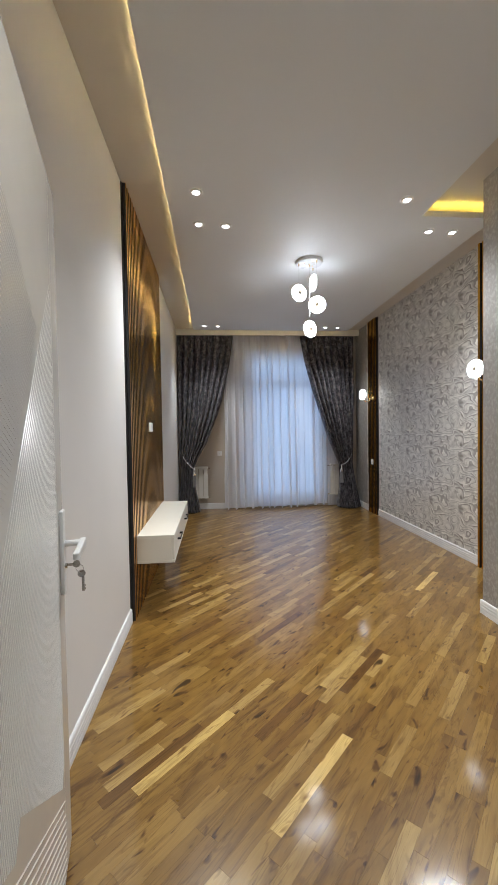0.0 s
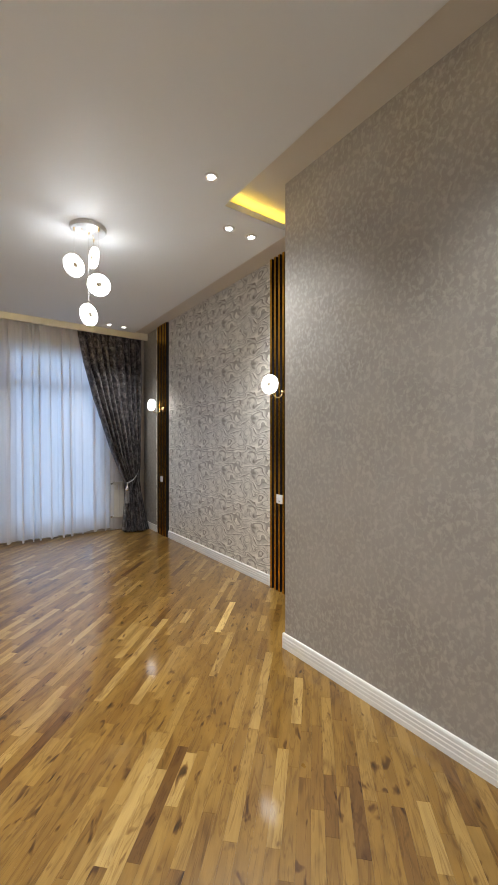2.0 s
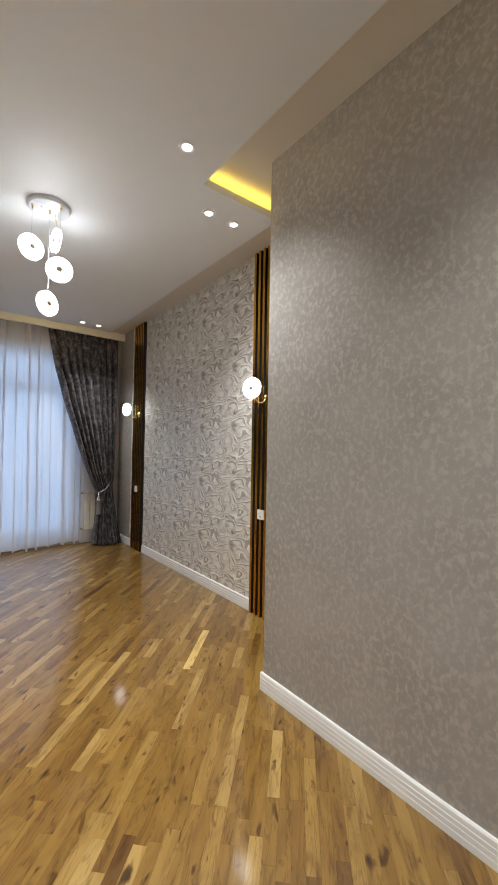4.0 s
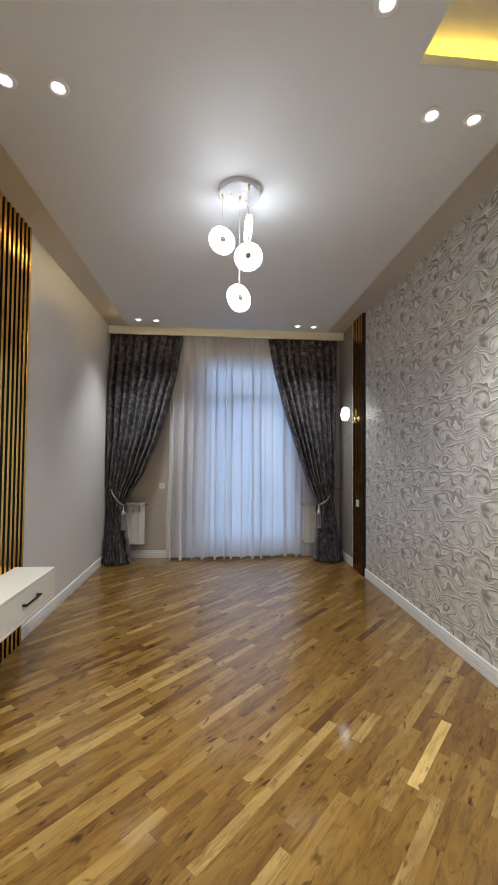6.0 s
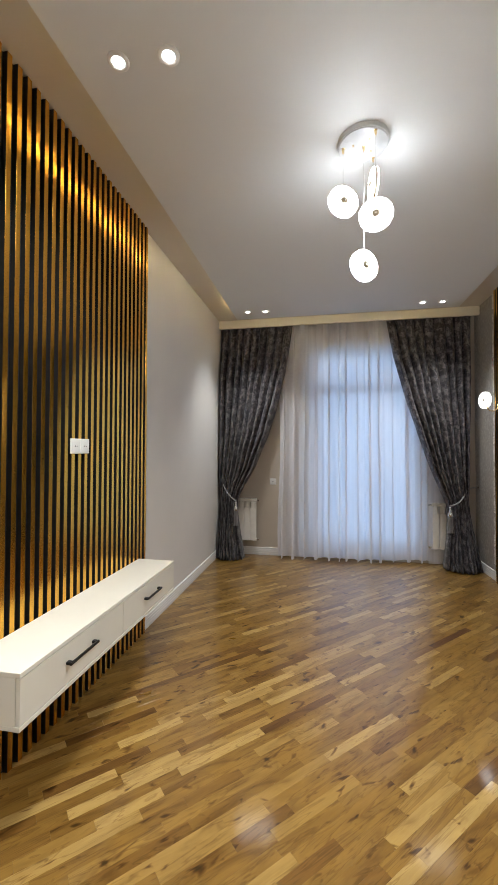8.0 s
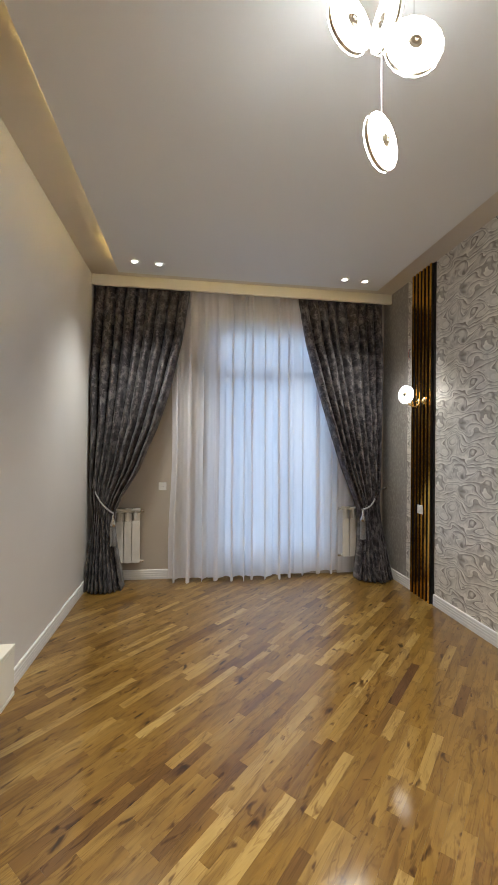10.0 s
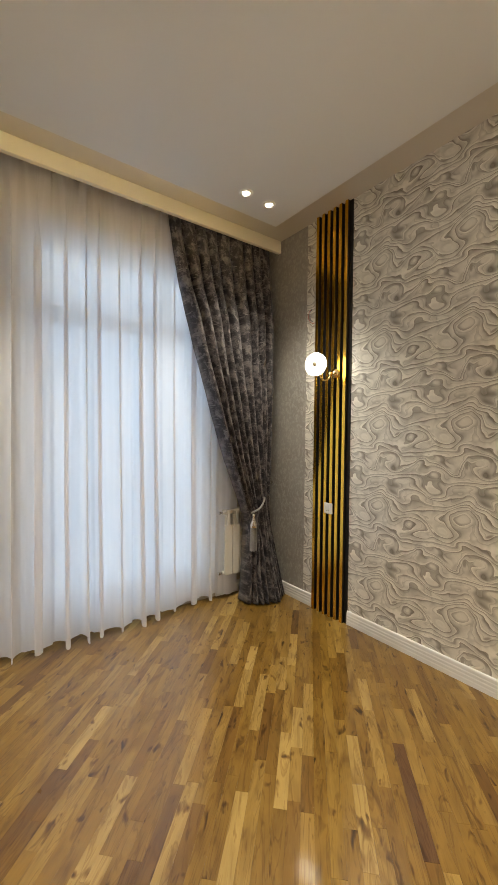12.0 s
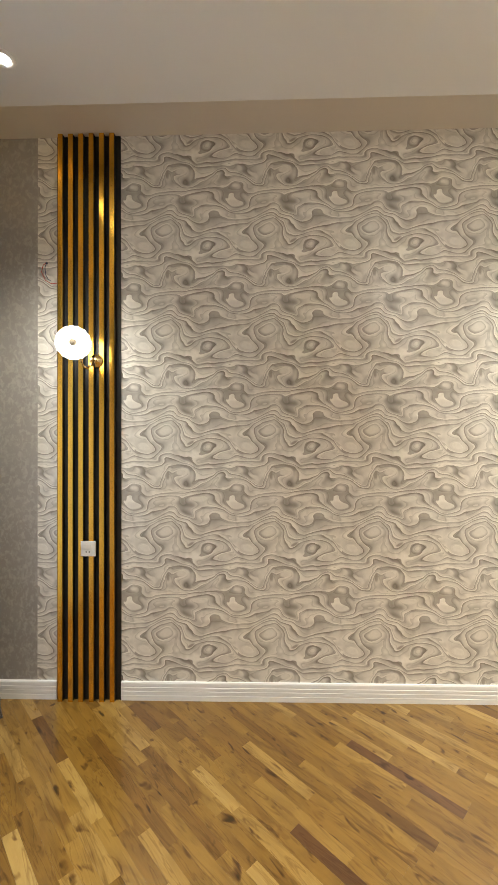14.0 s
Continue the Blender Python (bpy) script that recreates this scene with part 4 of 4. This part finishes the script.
# ---- door ----
def door():
    """A leaf swung open along the wall, with fluted triangular fields."""
    hx, hy, w, h, t = -0.27, YD + 0.025, 0.925, 2.105, 0.042
    d = holder("door_1", hx, hy, 0.008, 102.8)
    # the latch stile is parted from the field by a narrow groove
    leaf = part("leaf", boxes((0, 0.8135, 0, t, 0, h), (0.817, w, 0, t, 0, h), (0.8137, 0.8168, 0.006, t - 0.006, 0.002, h - 0.002), bevel=0.001), DOOR, d, "milky white lacquered door leaf")
    # fluting on the room side, local y = 0 faces the walker
    fl = bmesh.new()

    def clipped(a, b, region):
        """Part of the segment a-b inside a triangle on the leaf."""
        lo, hi = 0.0, 1.0
        for i in range(3):
            p, q, o = region[i], region[(i + 1) % 3], region[(i + 2) % 3]
            n = (-(q[1] - p[1]), q[0] - p[0])
            if (o[0] - p[0]) * n[0] + (o[1] - p[1]) * n[1] < 0:
                n = (-n[0], -n[1])
            da = (a[0] - p[0]) * n[0] + (a[1] - p[1]) * n[1]
            db = (b[0] - p[0]) * n[0] + (b[1] - p[1]) * n[1]
            if da < 0 and db < 0:
                return None
            if da * db < 0:
                s = da / (da - db)
                lo, hi = (max(lo, s), hi) if da < 0 else (lo, min(hi, s))
        if hi - lo < 0.01:
            return None
        return [(a[0] + (b[0] - a[0]) * s, a[1] + (b[1] - a[1]) * s) for s in (lo, hi)]

    for region, ang, step, rad in ((((0.80, 1.79), (0.03, 0.87), (0.81, 0.27)), 50, 0.014, 0.0010), (((0.03, 0.87), (0.03, 0.76), (0.81, 0.27)), 50, 0.014, 0.0010),
                                   (((0.81, 0.235), (0.03, 0.73), (0.03, 0.02)), -32.4, 0.019, 0.0028), (((0.81, 0.235), (0.81, 0.02), (0.03, 0.02)), -32.4, 0.019, 0.0028),
                                   (((0.03, 0.93), (0.03, 2.0), (0.60, 1.60)), -25, 0.012, 0.0005)):
        ca, sa = math.cos(radians(ang)), math.sin(radians(ang))
        for k in range(-200, 260):
            o = (-sa * k * step, ca * k * step)
            seg = clipped((o[0] - 3 * ca, o[1] - 3 * sa), (o[0] + 3 * ca, o[1] + 3 * sa), region)
            if seg:
                tube([(seg[0][0], 0.0, seg[0][1]), (seg[1][0], 0.0, seg[1][1])], rad, 5, fl)
    part("fluting", fl, DOOR, leaf, "raised fine diagonal flutes")
    hd = part("handle_plate", boxes((w - 0.075, w - 0.03, -0.012, 0.0, 0.845, 1.105), bevel=0.003, seg=2), PLASTIC_WHITE, d, "slim white handle plate")
    e = w - 0.052
    neck = part("lever", tube([(e, -0.010, 1.0), (e, -0.062, 1.0)], [0.0105, 0.0095], 14), PLASTIC_WHITE, hd, "white lever neck", smooth=True)
    bar = boxes((e - 0.115, e + 0.012, -0.074, -0.056, 0.981, 1.013), bevel=0.005, seg=2)
    for vt in bar.verts:
        # the grip thins and drops towards its tip
        k = max(0.0, (e - vt.co.x) / 0.115)
        vt.co.z = 0.997 + (vt.co.z - 0.997) * (1 - 0.35 * k) - 0.010 * k
        vt.co.y += 0.010 * k * k
    part("grip", bar, PLASTIC_WHITE, neck, "white tapered grip")
    part("key_barrel", lathe([(0.0, 0.006), (0.008, 0.006), (0.009, 0.0), (0.0, 0.0)], 16, m=Matrix.Translation((e, -0.012, 0.93)) @ pose(0, 0, 0, 90, 0, 0)), CHROME, hd)
    bow = lathe([(0.0, -0.0012), (0.0115, -0.0012), (0.0115, 0.0012), (0.0, 0.0012)], 16, m=Matrix.Translation((e, -0.044, 0.932)) @ pose(0, 0, 0, 0, 90, 0))
    box(bow, e - 0.0012, e + 0.0012, -0.036, -0.014, 0.928, 0.936)
    part("key", bow, CHROME, hd, "key in the lock", smooth=False)
    spare = lathe([(0.0, -0.0012), (0.012, -0.0012), (0.012, 0.0012), (0.0, 0.0012)], 16, m=Matrix.Translation((e + 0.002, -0.058, 0.899)) @ pose(0, 0, 0, 0, 90, 0))
    box(spare, e + 0.0008, e + 0.0032, -0.066, -0.058, 0.842, 0.890)
    box(spare, e + 0.0008, e + 0.0032, -0.070, -0.066, 0.846, 0.853)
    box(spare, e + 0.0008, e + 0.0032, -0.070, -0.066, 0.858, 0.863)
    part("key", spare, CHROME, hd, "spare key hanging from the ring")
    part("key_ring", tube(arc((e, -0.053, 0.917), 0.011, 0, 350, 16, "yz"), 0.0011, 6), CHROME, hd)
    part("plate_other_side", boxes((w - 0.075, w - 0.03, t, t + 0.008, 0.845, 1.105), bevel=0.003), PLASTIC_WHITE, d)
    for z in (0.25, 1.05, 1.85):
        part("hinge", tube([(0.0, -0.008, z - 0.05), (0.0, -0.008, z + 0.05)], 0.008, 12), CHROME, d)
    return d


door()


# ---- loose wires where a lamp once hung ----
def wires():
    ob = holder("loose_wires")
    x = XR - 0.006
    red = [(x, 6.262, 2.285), (x - 0.006, 6.295, 2.283), (x - 0.008, 6.325, 2.30), (x - 0.010, 6.345, 2.345), (x - 0.006, 6.338, 2.385), (x, 6.325, 2.40)]
    blue = [(x, 6.322, 2.40), (x - 0.010, 6.326, 2.37), (x - 0.009, 6.322, 2.33), (x - 0.006, 6.31, 2.305), (x - 0.004, 6.298, 2.30)]
    part("wire", tube(red, 0.0018, 6), RED_WIRE, ob, "thin red wire")
    part("wire", tube(blue, 0.0018, 6), BLUE_WIRE, ob, "thin dark blue wire")
    part("strap", boxes((x + 0.003, XR, 6.318, 6.330, 2.395, 2.405)), PLASTIC_GREY, ob)
    return tagged(ob, "red and blue bare wire ends on swirl wallpaper", "wires")


wires()


# ---- parquet ----
def parquet():
    """Diagonal oak staves; u runs along them, v across."""
    rng = random.Random(21)
    pitch, v0 = 0.05, 0.757
    fl = holder("floor")
    sub = part("screed", boxes((XL - 0.1, XR + 0.1, -2.3, YW + 0.15, -0.12, -0.016)), BLACK, fl)
    frame45 = pose(0, 0, 0, 0, 0, 45)
    lengths = (0.26, 0.32, 0.38, 0.44, 0.50, 0.54)
    # staves of a clear tone: row above v0, start, length, kind
    marked = {9: [(0.808, 0.54, "light")], 4: [(3.381, 0.54, "light")], 19: [(4.468, 0.50, "dark")], 29: [(4.38, 0.50, "dark")], -1: [(1.02, 0.54, "light")]}
    xa, xb, ya, yb = XL - 0.01, XR + 0.01, -2.2, YW + 0.02
    cache = {}

    def stave(length, kind):
        key = (length, kind)
        if key not in cache:
            bm = bmesh.new()
            l, w, c = length - 0.0002, pitch - 0.0002, 0.0003
            lo = [bm.verts.new(p) for p in ((0, 0, -0.015), (l, 0, -0.015), (l, w, -0.015), (0, w, -0.015))]
            mi = [bm.verts.new(p) for p in ((0, 0, -c), (l, 0, -c), (l, w, -c), (0, w, -c))]
            hi = [bm.verts.new(p) for p in ((c, c, 0), (l - c, c, 0), (l - c, w - c, 0), (c, w - c, 0))]
            bm.faces.new(hi)
            for a, b in ((lo, mi), (mi, hi)):
                for i in range(4):
                    bm.faces.new((a[i], a[(i + 1) % 4], b[(i + 1) % 4], b[i]))
            cache[key] = mesh_of("stave", bm, {"light": OAK_LIGHT, "dark": OAK_DARK}.get(kind, OAK))
        return cache[key]

    def clip(poly):
        for axis, lim, sign in ((0, xa, 1), (0, xb, -1), (1, ya, 1), (1, yb, -1)):
            out = []
            for p, q in zip(poly, poly[1:] + poly[:1]):
                dp, dq = sign * (p[axis] - lim), sign * (q[axis] - lim)
                if dp >= 0:
                    out.append(p)
                if dp * dq < 0:
                    s = dp / (dp - dq)
                    out.append((p[0] + (q[0] - p[0]) * s, p[1] + (q[1] - p[1]) * s))
            poly = out
            if len(poly) < 3:
                return []
        return poly

    r2 = math.sqrt(0.5)

    def world(u, v):
        return ((u - v) * r2, (u + v) * r2)

    verts, faces, single = [], [], 0
    for row in range(-110, 180):
        va = v0 + pitch * (row)
        u = -6.0 - rng.random() * 0.5
        todo = sorted(marked.get(row, []))
        while u < 9.0:
            kind = ""
            ln = rng.choice(lengths)
            if todo and u + ln > todo[0][0] - 0.24:
                gap = todo[0][0] - u
                if gap < 0.01:
                    u, ln, kind = todo[0]
                    todo.pop(0)
                else:
                    ln = gap
            quad = [world(u, va), world(u + ln, va), world(u + ln, va + pitch), world(u, va + pitch)]
            inside = all(xa < p[0] < xb and ya < p[1] < yb for p in quad)
            cx, cy = world(u + ln / 2, va + pitch / 2)
            near = 2.35 < cy < 4.75
            if kind or (inside and near and single < 296 and ln in lengths):
                ob = new("stave", stave(ln, kind))
                ob.parent = fl
                ob.matrix_basis = Matrix.Translation((*quad[0], 0.0)) @ frame45
                single += 1
            else:
                poly = clip(quad)
                if poly:
                    mx, my = sum(p[0] for p in poly) / len(poly), sum(p[1] for p in poly) / len(poly)
                    n, base = len(poly), len(verts)
                    # back into the staves' own frame, with a chamfered rim
                    for shrink, z in ((0.0001, -0.015), (0.0001, -0.0003), (0.0004, 0.0)):
                        for p in poly:
                            dx, dy = p[0] - mx, p[1] - my
                            a, b = ((dx + dy) * r2), ((dy - dx) * r2)
                            a -= math.copysign(min(shrink, abs(a)), a)
                            b -= math.copysign(min(shrink, abs(b)), b)
                            verts.append(((mx + my) * r2 + a, (my - mx) * r2 + b, z))
                    faces.append(tuple(range(base + 2 * n, base + 3 * n)))
                    for k in range(2):
                        for i in range(n):
                            j = (i + 1) % n
                            faces.append((base + k * n + i, base + k * n + j, base + (k + 1) * n + j, base + (k + 1) * n + i))
            u += ln
    me = bpy.data.meshes.new("staves")
    me.from_pydata(verts, [], faces)
    me.materials.append(OAK_REST)
    ob = new("staves", me)
    ob.parent = fl
    ob.matrix_basis = frame45
    tagged(ob, "oak parquet staves laid diagonally", kind="stuff")
    return structure(fl, "glossy lacquered oak parquet laid diagonally", "floor")


parquet()
